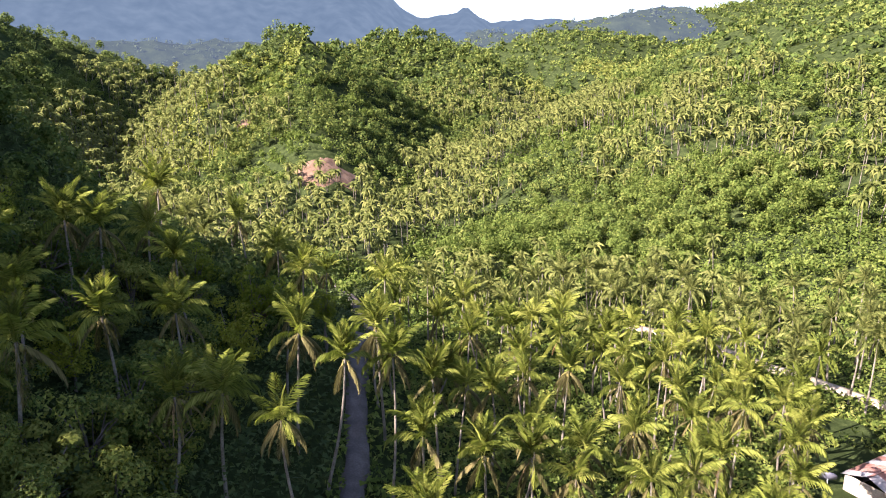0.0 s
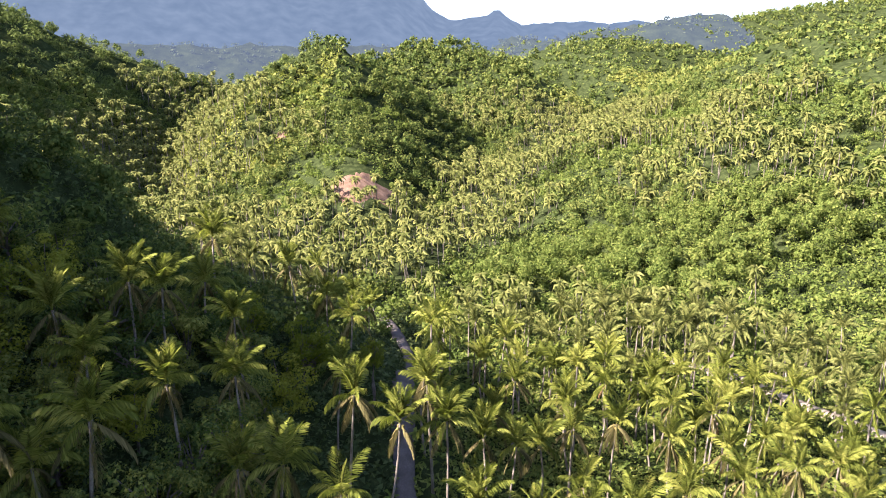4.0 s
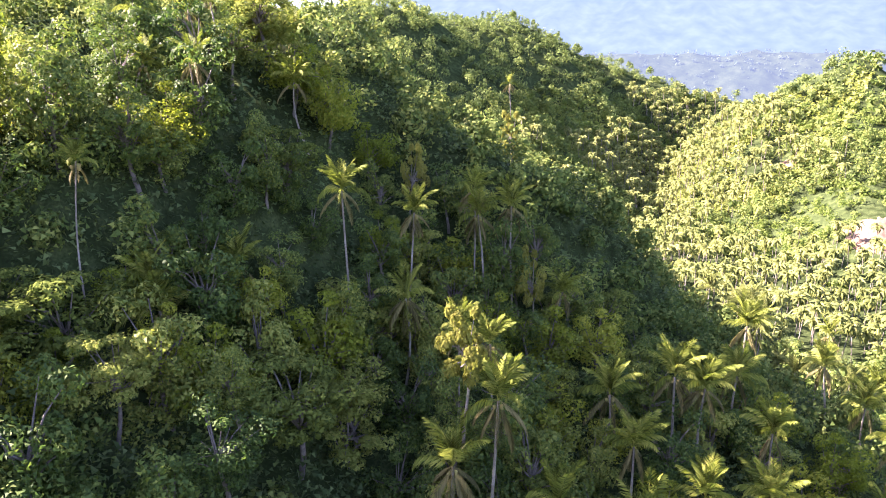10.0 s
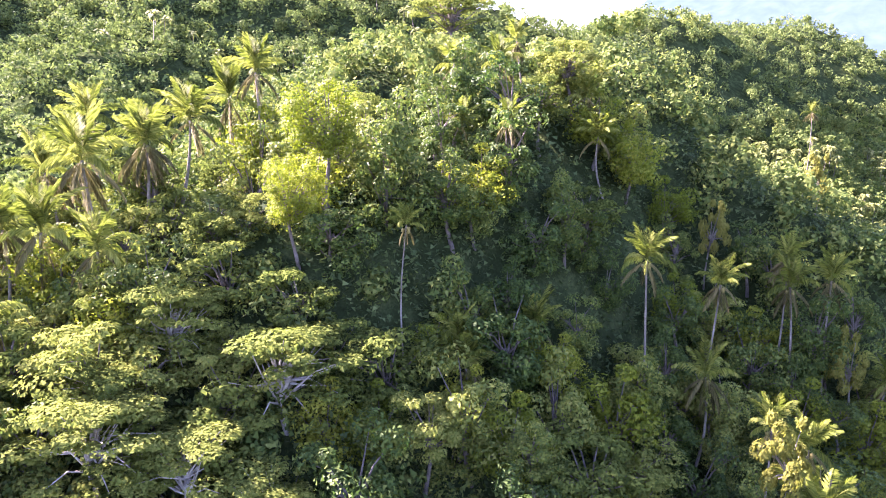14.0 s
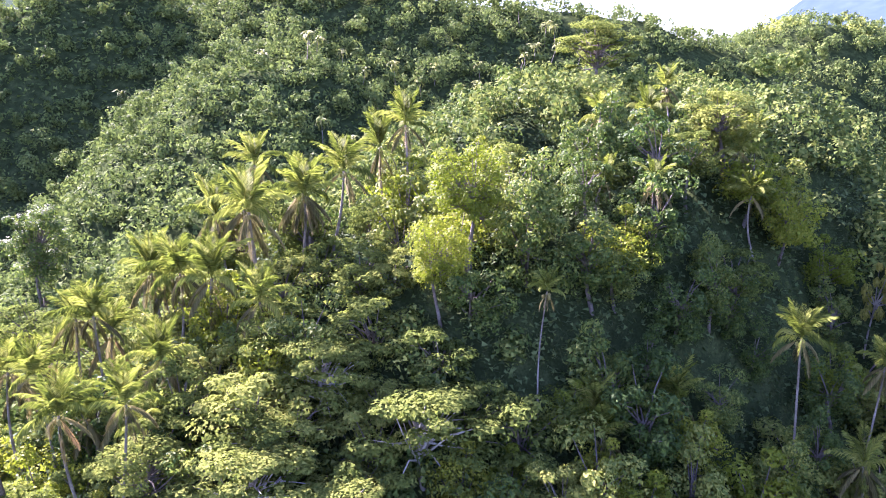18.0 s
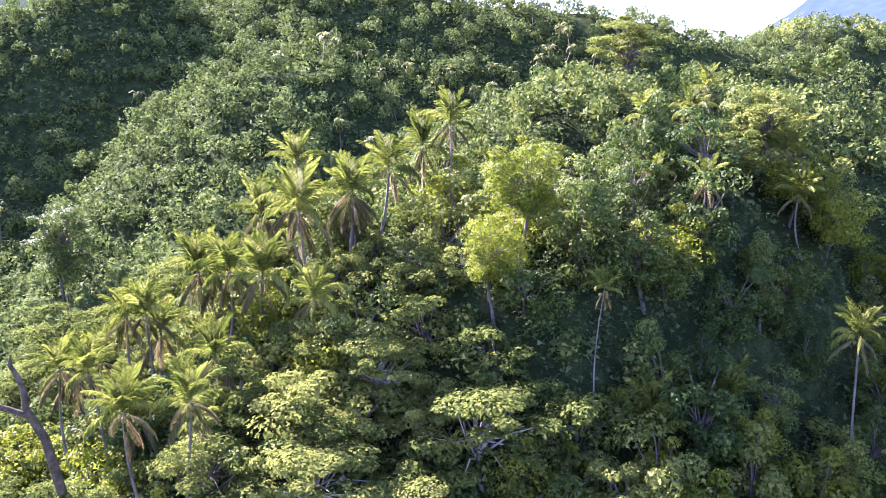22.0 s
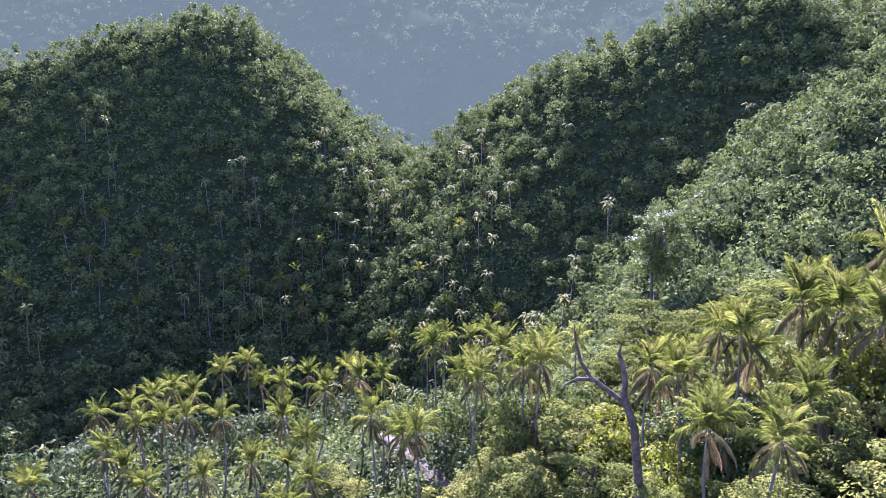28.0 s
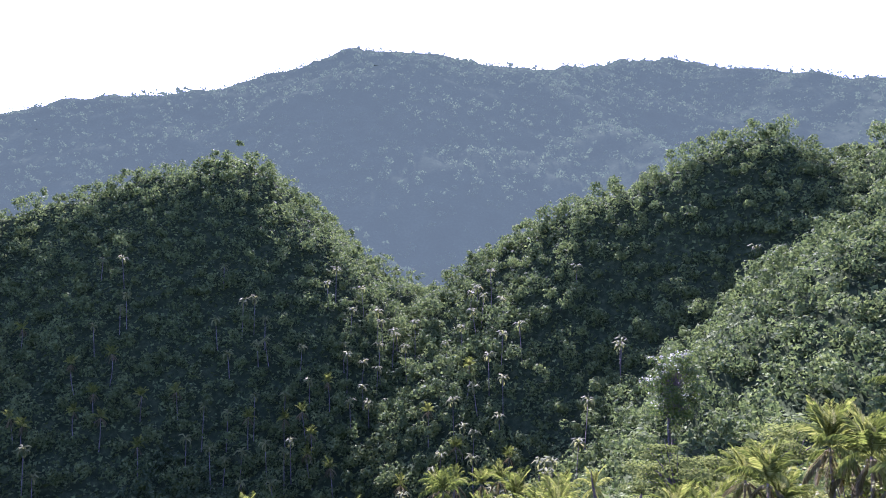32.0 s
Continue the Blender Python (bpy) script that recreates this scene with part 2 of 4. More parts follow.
# slopes along the other side of the valley
FAR_SIDE = [
    (0.56, 18, [(178, 165, 22), (225, 260, 56), (268, 350, 84), (220, 480, 78), (170, 640, 48), (150, 790, 98), (60, 900, 95)]),
    (0.46, 14, [(215, 480, 80), (125, 440, 34), (80, 385, 6)]),
    (0.40, 40, [(150, 790, 98), (300, 900, 120), (500, 900, 150), (600, 700, 150), (400, 500, 120), (262, 350, 84)]),
    (0.40, 30, [(262, 350, 84), (330, 180, 70), (330, 0, 60), (280, -200, 60), (100, -330, 50), (-80, -400, 40)]),
]
RIDGES = NEAR_HILL + LONG_SLOPE + NOTCH_HILL + MOUNTAIN + POINTED_HILL + FAR_SIDE


def height(x, y):
    """Ground height: a valley floor under rounded ridges."""
    x, y = np.asarray(x, float), np.asarray(y, float)
    floor = -7 + 2.5 * value_noise(x, y, 90, 3) + 7 * np.exp(-((x + 25) / 55) ** 2 - ((y - 60) / 90) ** 2) - 42 * np.clip((-y - 60) / 85, 0, 1) * np.clip((-x - 70) / 60, 0, 1)
    wob_x, wob_y = 9 * value_noise(x, y, 70, 5), 9 * value_noise(x, y, 70, 6)
    px, py = x + wob_x, y + wob_y
    total = np.exp(floor / 4)
    for slope, w, crest in RIDGES:
        best = np.full(x.shape, -1e3)
        for (x0, y0, z0), (x1, y1, z1) in zip(crest, crest[1:]):
            dx, dy = x1 - x0, y1 - y0
            u = np.clip(((px - x0) * dx + (py - y0) * dy) / (dx * dx + dy * dy), 0, 1)
            d = np.hypot(px - x0 - u * dx, py - y0 - u * dy)
            best = np.maximum(best, z0 + u * (z1 - z0) - slope * (np.sqrt(d * d + w * w) - w))
        total += np.exp(np.clip(best, -60, 400) / 4)
    z = 4 * np.log(total)
    rise = np.clip((z - floor) / 40, 0, 1)
    far = np.clip(np.hypot(x, y) / 900, 0.6, 3)
    z = z + rise * (4.5 * value_noise(x, y, 42, 1) + 2.0 * value_noise(x, y, 17, 2)) + rise * far * 5 * value_noise(x, y, 130, 8)
    return z


STEP = 5.0
GX, GY = np.arange(-1500, 760, STEP), np.arange(-1100, 1700, STEP)
GZ = height(*np.meshgrid(GX, GY, indexing="ij"))


def lie(x, y):
    """Height by the stored grid."""
    x, y = np.asarray(x, float), np.asarray(y, float)
    u, v = np.clip((x - GX[0]) / STEP, 0, len(GX) - 1.001), np.clip((y - GY[0]) / STEP, 0, len(GY) - 1.001)
    i, j = u.astype(int), v.astype(int)
    a, b = u - i, v - j
    return (GZ[i, j] * (1 - a) + GZ[i + 1, j] * a) * (1 - b) + (GZ[i, j + 1] * (1 - a) + GZ[i + 1, j + 1] * a) * b


def mesh_of(name, verts, faces, material, smooth=False):
    """A mesh from an array of places and an array of faces of one size."""
    verts, faces = np.asarray(verts, np.float32).reshape(-1, 3), np.asarray(faces, np.int32)
    me = bpy.data.meshes.new(name)
    k = faces.shape[1]
    me.vertices.add(len(verts))
    me.vertices.foreach_set("co", verts.ravel())
    me.loops.add(faces.size)
    me.loops.foreach_set("vertex_index", faces.ravel())
    me.polygons.add(len(faces))
    me.polygons.foreach_set("loop_start", np.arange(0, faces.size, k, dtype=np.int32))
    me.polygons.foreach_set("loop_total", np.full(len(faces), k, np.int32))
    me.update(calc_edges=True)
    if smooth:
        me.polygons.foreach_set("use_smooth", np.ones(len(faces), bool))
    if material:
        me.materials.append(material)
    return me


def sheet(xs, ys, zs):
    ni, nj = zs.shape
    X, Y = np.meshgrid(xs, ys, indexing="ij")
    i, j = np.meshgrid(np.arange(ni - 1), np.arange(nj - 1), indexing="ij")
    q = (i * nj + j).ravel()
    return np.stack([X, Y, zs], -1).reshape(-1, 3), np.stack([q, q + nj, q + nj + 1, q + 1], 1)


def part(name, me, parent, m=None, label=""):
    ob = new(name, me)
    ob.parent = parent
    if m is not None:
        ob.matrix_basis = m
    return tagged(ob, label)


# one sheet of ground: fine spacing near, wide spacing out to the horizon
gx = np.unique(np.r_[np.linspace(-4600, -1500, 16), np.arange(-1500, -420, 15), np.arange(-420, 300, 8.0), np.arange(300, 760, 15), np.linspace(760, 4600, 18)])
gy = np.unique(np.r_[np.linspace(-4600, -1100, 16), np.arange(-1100, -480, 15), np.arange(-480, 680, 8.0), np.arange(680, 1700, 15), np.linspace(1700, 4600, 14)])
XX, YY = np.meshgrid(gx, gy, indexing="ij")
v, f = sheet(gx, gy, height(XX, YY))
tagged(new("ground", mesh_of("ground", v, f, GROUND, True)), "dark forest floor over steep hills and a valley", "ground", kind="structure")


# high blue mountain beyond the valley, a distant backdrop with haze painted as emission
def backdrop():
    m, t, p, out = nodes_of("distant_painted_haze")
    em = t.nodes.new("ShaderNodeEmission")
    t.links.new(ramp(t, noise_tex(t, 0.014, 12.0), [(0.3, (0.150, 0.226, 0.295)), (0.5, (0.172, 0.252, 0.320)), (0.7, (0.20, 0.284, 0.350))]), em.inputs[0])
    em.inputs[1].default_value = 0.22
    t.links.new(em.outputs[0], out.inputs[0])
    az = np.linspace(-34, 62, 220)
    top = np.interp(az, [-34, -14, -7, -4, -2.6, -1.8, -0.8, 1.5, 3.2, 4.5, 8, 14, 22, 32, 41, 44, 46, 48, 62], [3.6, 3.9, 3.9, 4.0, 4.5, 4.9, 4.3, 4.2, 4.9, 6.3, 8.2, 9.5, 11.0, 10.0, 7.8, 6.6, 5.2, 3.4, 1.5])
    rows = []
    for k, u in enumerate(np.linspace(0, 1, 10)):
        r = 4450 - 1500 * (1 - u) + 90 * value_noise(az * 40, az * 0 + k * 31, 60, 4)
        el = -1.5 + (top + 1.5 + 0.10 * value_noise(az * 10, az * 0, 4, 7) + 0.25 * value_noise(az * 10, az * 0, 17, 9)) * u
        rows.append(np.stack([-r * np.sin(np.radians(az)), r * np.cos(np.radians(az)), 55 + r * np.tan(np.radians(el))], -1))
    v = np.stack(rows, 0)
    ni, nj = v.shape[:2]
    i, j = np.meshgrid(np.arange(ni - 1), np.arange(nj - 1), indexing="ij")
    q = (i * nj + j).ravel()
    tagged(new("backdrop", mesh_of("backdrop", v, np.stack([q, q + 1, q + nj + 1, q + nj], 1), m, True)), "blue mountain far behind the hills, haze painted as glow", "mountain", kind="structure")


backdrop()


def backdrop_hills(name, label, xs, ys, near, material):
    """Wooded hills far off: the ground's own shape, raised to the height of the tree tops and bumpy like them."""
    X, Y = np.meshgrid(xs, ys, indexing="ij")
    Z = lie(X, Y) + 5 + 3.5 * value_noise(X, Y, 21, 15) + 2.5 * value_noise(X, Y, 11, 16)
    Z = np.where((np.hypot(X, Y) > near) & ((X < -385) | (Y < -430) | (Y > 680)), Z, lie(X, Y) - 25)
    v, f = sheet(xs, ys, Z)
    tagged(new(name, mesh_of(name, v, f, material, True)), label, "mountain", kind="structure")


backdrop_hills("backdrop_mountain", "wooded mountain behind the notch, haze painted in", np.arange(-1190, -240, 9.0), np.arange(-960, 620, 9.0), 430, FAR_FLOOR)
backdrop_hills("backdrop_valley", "low wooded ridges at the valley's end, haze painted in", np.arange(-1000, 300, 12.0), np.arange(690, 1420, 12.0), 780, REMOTE_FLOOR)


# ---- plants: shared meshes ----
def quads(centres, along, across):
    """Four-cornered leaves: a centre, a half length and a half width vector each; pointed at both ends."""
    v = np.stack([centres - along, centres + across - 0.1 * along, centres + along, centres - across - 0.1 * along], 1)
    return v.reshape(-1, 3), np.arange(4 * len(centres)).reshape(-1, 4)


def tips(centres, along, across):
    """Three-cornered leaves, cheap enough for whole crowns."""
    v = np.stack([centres + along, centres - 0.7 * along + across, centres - 0.7 * along - across], 1)
    return v.reshape(-1, 3), np.arange(3 * len(centres)).reshape(-1, 3)


def unit(a):
    return a / np.maximum(np.linalg.norm(a, axis=-1, keepdims=True), 1e-6)


def tube(points, radii, sides=6):
    """Rings of a tapered tube along a line."""
    p, n = np.asarray(points, float), len(points)
    ahead = unit(np.gradient(p, axis=0))
    side = unit(np.cross(ahead, np.where(np.abs(ahead[:, 2:]) > 0.9, [[1.0, 0, 0]], [[0, 0, 1.0]])))
    up = np.cross(side, ahead)
    a = np.arange(sides) * 2 * np.pi / sides
    r = np.asarray(radii, float)[:, None, None]
    v = p[:, None] + r * (side[:, None] * np.cos(a)[None, :, None] + up[:, None] * np.sin(a)[None, :, None])
    i, j = np.meshgrid(np.arange(n - 1), np.arange(sides), indexing="ij")
    q, k = (i * sides).ravel(), j.ravel()
    l = (k + 1) % sides
    return v.reshape(-1, 3), np.stack([q + k, q + l, q + sides + l, q + sides + k], 1)


def join(pieces):
    vs, fs, n = [], [], 0
    for v, f in pieces:
        vs.append(v)
        fs.append(np.asarray(f) + n)
        n += len(v)
    return np.concatenate(vs), np.concatenate(fs)


def frond_shape(rng, length, rise, droop, pairs, width=0.055, hang=0.6, sides=4, rib=0.035, n=9):
    """A feather frond that leaves the crown along +x at the angle rise and bends down; leaflets hang from both sides of its rib."""
    s = np.linspace(0, 1, n)
    ang = rise - droop * s ** 1.4
    step = length / (n - 1)
    pts = np.zeros((n, 3))
    pts[1:, 0] = np.cumsum(np.cos(ang[:-1]) * step)
    pts[1:, 2] = np.cumsum(np.sin(ang[:-1]) * step)
    pts[:, 1] = 0.12 * length * s ** 2 * rng.uniform(-1, 1)
    out = [tube(pts, rib * (1 - 0.85 * s), sides)]
    u = np.repeat(np.linspace(0.14, 0.99, pairs), 2) + rng.uniform(-0.012, 0.012, 2 * pairs)
    sign = np.tile([1.0, -1.0], pairs)
    root = np.stack([np.interp(u, s, pts[:, k]) for k in range(3)], -1)
    a = np.interp(u, s, ang)
    fwd = np.stack([np.cos(a), 0 * a, np.sin(a)], -1)
    up = np.stack([-np.sin(a), 0 * a, np.cos(a)], -1)
    side = np.stack([0 * a, sign, 0 * a], -1)
    ll = length * 0.27 * (np.sin(np.pi * np.clip(u, 0, 1) ** 0.8) * 0.75 + 0.35) * rng.uniform(0.8, 1.15, len(u))
    h = hang * rng.uniform(0.6, 1.3, len(u))
    way = unit(1.1 * fwd + side * 0.75 + up * 0.2 - np.array([0, 0, 1.0]) * h[:, None])
    wide = unit(np.cross(way, side + 0.3 * up)) * width * (length / 4.5)
    out.append(quads(root + way * ll[:, None] / 2, way * ll[:, None] / 2, wide * rng.uniform(0.8, 1.2, (len(u), 1))))
    return join(out)


R1 = np.random.RandomState(11)
# rise and bend of a frond by its age: spears in the middle, old ones hanging down
AGES = [(1.50, 0.30, 3.5), (1.38, 0.65, 4.4), (1.20, 1.20, 4.7), (0.98, 2.00, 4.7), (0.45, 2.20, 4.5), (-0.55, 0.95, 4.3), (-1.05, 0.45, 4.2)]
HANG = [0.25, 0.4, 0.75, 1.1, 1.3, 1.2, 1.0]
AGE_MIX = [0, 0, 0, 1, 1, 1, 1, 2, 2, 2, 2, 3, 3, 3, 4, 4, 5, 5, 5, 5, 6, 6, 6]
FRONDS = [[mesh_of("frond", *frond_shape(R1, l * R1.uniform(0.92, 1.08), a, b, 36, 0.062, h, sides=3, n=7), FROND_OLD if k > 4 else FROND, False) for _ in range(3)] for k, ((a, b, l), h) in enumerate(zip(AGES, HANG))]
DRY_FROND = mesh_of("dry_frond", *frond_shape(R1, 3.6, -1.0, 0.5, 16, 0.05, 1.0), DRY)


def nut_mesh():
    bm = bmesh.new()
    bmesh.ops.create_icosphere(bm, subdivisions=1, radius=0.17)
    bmesh.ops.scale(bm, vec=(1, 1, 1.25), verts=bm.verts)
    me = bpy.data.meshes.new("coconut")
    bm.to_mesh(me)
    bm.free()
    me.materials.append(NUT)
    return me


NUT = rough_mat("coconut_husk", [(0.3, (0.10, 0.11, 0.03)), (0.5, (0.17, 0.15, 0.045)), (0.7, (0.26, 0.18, 0.06))], 2.0, 0.6)
NUTS = nut_mesh()


def frond_set(rng, count):
    """Ages and turns of the fronds of one crown."""
    ages = np.sort(rng.choice(AGE_MIX, count))
    return [(a, k * 2.39996 + rng.uniform(-0.25, 0.25), rng.uniform(0.86, 1.12)) for k, a in enumerate(ages)]


CROWN_SHAPES, CROWN_MESHES = [], []
for n in range(6):
    pieces = []
    for a, turn, s in frond_set(R1, 19):
        rise, bend, l = AGES[a]
        v, f = frond_shape(R1, l * s, rise, bend, 17, 0.115, HANG[a], sides=3, n=6)
        c, sn = math.cos(turn), math.sin(turn)
        pieces.append((np.stack([v[:, 0] * c - v[:, 1] * sn, v[:, 0] * sn + v[:, 1] * c, v[:, 2]], -1), f))
    CROWN_SHAPES.append(join(pieces))
    CROWN_MESHES.append(mesh_of("palm_crown", *CROWN_SHAPES[-1], FROND))


def palm_trunk(rng, h, lean_x, lean_y, r=0.17):
    s = np.linspace(0, 1, 9)
    bow = rng.uniform(-0.5, 0.5, 2)
    p = np.stack([-lean_x * (1 - s) ** 1.6 + bow[0] * np.sin(np.pi * s), -lean_y * (1 - s) ** 1.6 + bow[1] * np.sin(np.pi * s), -h * (1 - s) - 0.7 * (s == 0)], -1)
    return mesh_of("trunk", *tube(p, r * (1.5 - 0.75 * s ** 0.5), 7), TRUNK, True)


PALM_LABELS = ["tall coconut palm with arching sunlit green fronds on the valley floor", "coconut palm with drooping fronds in the hill's shade", "coconut palm with yellow-green fronds on the wooded hillside", "coconut palm with backlit bright green fronds in the side valley"]


def palm(rng, x, y, top, full=True, label=0, size=1.0, lean=None, dry=0, count=23, nuts=0):
    """A coconut palm whose crown sits at the height top; its trunk leans and reaches the ground."""
    lx, ly = lean if lean else (rng.normal(0, 1.0), rng.normal(0, 1.0))
    ground = float(lie(x - lx, y - ly))
    h = max(top - ground, 3.0)
    root = new("coconut_palm")
    root.location = (x, y, ground + h)
    root.empty_display_size = 0.5
    tagged(root, PALM_LABELS[label], "palm tree", ("palms of the valley", "palms of the valley", "palms on the near hill", "palms of the side valley")[label])
    part("trunk", palm_trunk(rng, h, lx, ly, 0.16 * size), root)
    if full:
        for a, turn, s in frond_set(rng, count):
            part("frond", FRONDS[a][rng.randint(3)], root, pose(0, 0, 0.1 * (6 - a) / 6, 0, 0, math.degrees(turn)) @ Matrix.Scale(s * size, 4))
        for k in range(nuts):
            part("coconut", NUTS, root, pose(0.34 * math.cos(2.1 * k), 0.34 * math.sin(2.1 * k), -0.35 - 0.07 * k))
    else:
        part("crown", CROWN_MESHES[rng.randint(len(CROWN_MESHES))], root, pose(0, 0, 0, 0, 0, rng.uniform(0, 360)) @ Matrix.Scale(size * rng.uniform(0.92, 1.1), 4))
    for k in range(dry):
        part("dead_frond", DRY_FROND, root, pose(0, 0, -0.2, 0, 0, rng.uniform(0, 360)) @ Matrix.Scale(size, 4), "dry orange-brown hanging frond")
    return root


def leaf_ball(rng, count, rx, rz, leaf, lumps, flat=0.0, lump=(0.30, 0.52), sag=0.1, deep=0.75):
    """Leaves on the outside of several lumps that together make an uneven crown; open underneath."""
    lump_c = unit(rng.normal(0, 1, (lumps, 3)) + [0, 0, sag]) * rng.uniform(0.35, 0.85, (lumps, 1)) * [rx, rx, rz]
    lump_r = rng.uniform(*lump, lumps) * rx
    which = rng.randint(0, lumps, count)
    d = unit(rng.normal(0, 1, (count, 3)) + [0, 0, 0.3])
    c = lump_c[which] + d * lump_r[which, None] * rng.uniform(0.72, 1.08, (count, 1)) * [1, 1, deep]
    n = unit(d + rng.normal(0, 0.42, (count, 3)) + [0, 0, flat])
    t = unit(np.cross(n, rng.normal(0, 1, (count, 3))))
    b = np.cross(n, t)
    s = leaf * rng.uniform(0.6, 1.35, (count, 1))
    return c, t * s, b * s * 0.55, lump_c


def crown_mesh(rng, count, rx, rz, leaf, lumps, material, flat=0.0, lump=(0.30, 0.52), sag=0.1, deep=0.75):
    c, a, b, lump_c = leaf_ball(rng, count, rx, rz, leaf, lumps, flat, lump, sag, deep)
    return mesh_of("crown", *tips(c, a, b), material), lump_c


def limb_mesh(rng, lump_c, h, r, material):
    """A trunk that forks into one limb for each lump of the crown."""
    s = np.linspace(0, 1, 6)
    top = np.array([0, 0, -0.15 * h])
    foot = np.array([rng.uniform(-0.5, 0.5), rng.uniform(-0.5, 0.5), -h - 0.8])
    trunk = foot + (top - foot) * s[:, None] + np.stack([0.25 * np.sin(s * 5), 0.25 * np.cos(s * 4) - 0.25, 0 * s], -1)
    pieces = [tube(trunk, r * (1.35 - 0.7 * s), 7)]
    for c in lump_c:
        start = trunk[-1] if rng.rand() < 0.6 else trunk[-2]
        mid = start + (c - start) * 0.5 + [0, 0, 0.12 * h * rng.uniform(-0.4, 0.8)]
        pieces.append(tube(np.stack([start, mid, c * 0.97]), [r * 0.5, r * 0.3, r * 0.12], 5))
    return mesh_of("trunk", *join(pieces), material, True)


TREE_KINDS, GREAT_KINDS = [], []
for mat_n, (material, tint, bark) in enumerate([(LEAF, "dark green", BARK), (LEAF, "mid green", BARK), (LEAF_OLIVE, "grey-green", PALE), (LEAF_LIME, "bright lime-green", BARK), (LEAF, "deep green", PALE), (LEAF_OLIVE, "olive green", BARK), (LEAF_YELLOW, "pale yellow-green", TRUNK)]):
    rr = np.random.RandomState(40 + mat_n)
    if material == LEAF_OLIVE:
        cm, lc = crown_mesh(rr, 4600, 3.7, 4.2, 0.165, 30, material, 0.9, (0.16, 0.38), 0.1, 0.4)
    else:
        cm, lc = crown_mesh(rr, 4600, 3.5, 4.9, 0.160, 30, material, 0.15, (0.16, 0.40), -0.25)
    TREE_KINDS.append((cm, limb_mesh(rr, lc[lc[:, 2] > -1.0], 6.0, 0.17, BARK), tint))
    # fine-leaved, open crowns for the great trees, with their limbs showing between the leaf clumps
    if mat_n == 6:
        cm, lc = crown_mesh(rr, 3200, 3.3, 3.2, 0.19, 22, material, 0.4, (0.12, 0.26), 0.1)
    elif material == LEAF_OLIVE:
        cm, lc = crown_mesh(rr, 9500, 3.9, 3.6, 0.125, 46, material, 1.3, (0.14, 0.34), 0.2, 0.28)
    else:
        cm, lc = crown_mesh(rr, 11000, 3.3, 4.3, 0.115, 60, material, 0.4, (0.12, 0.36), -0.3)
    GREAT_KINDS.append((cm, limb_mesh(rr, lc, 6.0, 0.15, bark), tint))


def tree(rng, x, y, top, size=1.0, kind=None, label=""):
    """A broadleaf tree whose crown reaches up to the height top."""
    k = rng.choice(6, p=[0.30, 0.27, 0.09, 0.09, 0.14, 0.11]) if kind is None else kind
    cm, tm, tint = GREAT_KINDS[k] if label else TREE_KINDS[k]
    root = new("broadleaf_tree")
    turn = pose(0, 0, 0, 0, 0, rng.uniform(0, 360))
    tall = size * rng.uniform(0.85, 1.15) * (1.9 if k == 6 else 1)
    root.location = (x, y, top - (4.6 if k == 6 else 3.5 if label else 3.7) * size)
    tagged(root, label or f"{tint} broadleaf tree with a dense uneven crown on the hillside", "tree", "trees on the near hill")
    part("crown", cm, root, turn @ Matrix.Diagonal((size, size, tall, 1)))
    z = max(root.location.z - float(lie(x, y)), 2.0) / 6.0
    part("trunk", tm, root, turn @ Matrix.Diagonal((size, size, tall if k == 6 or not label else max(tall, min(z, 1.35 * tall)), 1)))
    if label and z > 1.35 * tall and k != 6:
        s = np.linspace(0, 1, 6)
        stem = np.stack([0.3 * np.sin(3 * s), 0.3 * np.cos(2 * s) - 0.3, -(5.2 * tall) * (1 - s) - (6 * z + 0.6) * s], -1)
        part("lower_trunk", mesh_of("lower_trunk", *tube(stem, 0.24 * size * (1 + 0.4 * s), 7), BARK, True), root)
    return root


# ---- plants: places ----
def spread(rng, x0, x1, y0, y1, gap):
    """Jittered places over a rectangle."""
    X, Y = np.meshgrid(np.arange(x0, x1, gap), np.arange(y0, y1, gap), indexing="ij")
    j = 0.42 * gap
    return X.ravel() + rng.uniform(-j, j, X.size), Y.ravel() + rng.uniform(-j, j, X.size)


def near_hill(x, y):
    """True on the wooded near hill, where broadleaf trees stand."""
    return (lie(x, y) > 6 + 6 * value_noise(x, y, 25, 12)) & (x < -18) & (x > -175) & (y > -60) & (y < 225)


# tracks of the place: width and centre line
ROADS = [
    (2.5, [(-6, 40), (-9, 58), (-10, 72), (-12, 90), (-14, 112), (-15, 142), (-22, 168), (-32, 190)]),
    (1.7, [(-118, -74), (-104, -62), (-99, -55), (-92, -46), (-87, -38)]),
    (2.6, [(40, 150), (52, 143), (61, 130), (70, 121), (76, 112), (92, 104), (110, 104)]),
]
# bare slips: centre and radii
SLIPS = [(-48, 297, 14, 15), (-100, 361, 5, 4)]


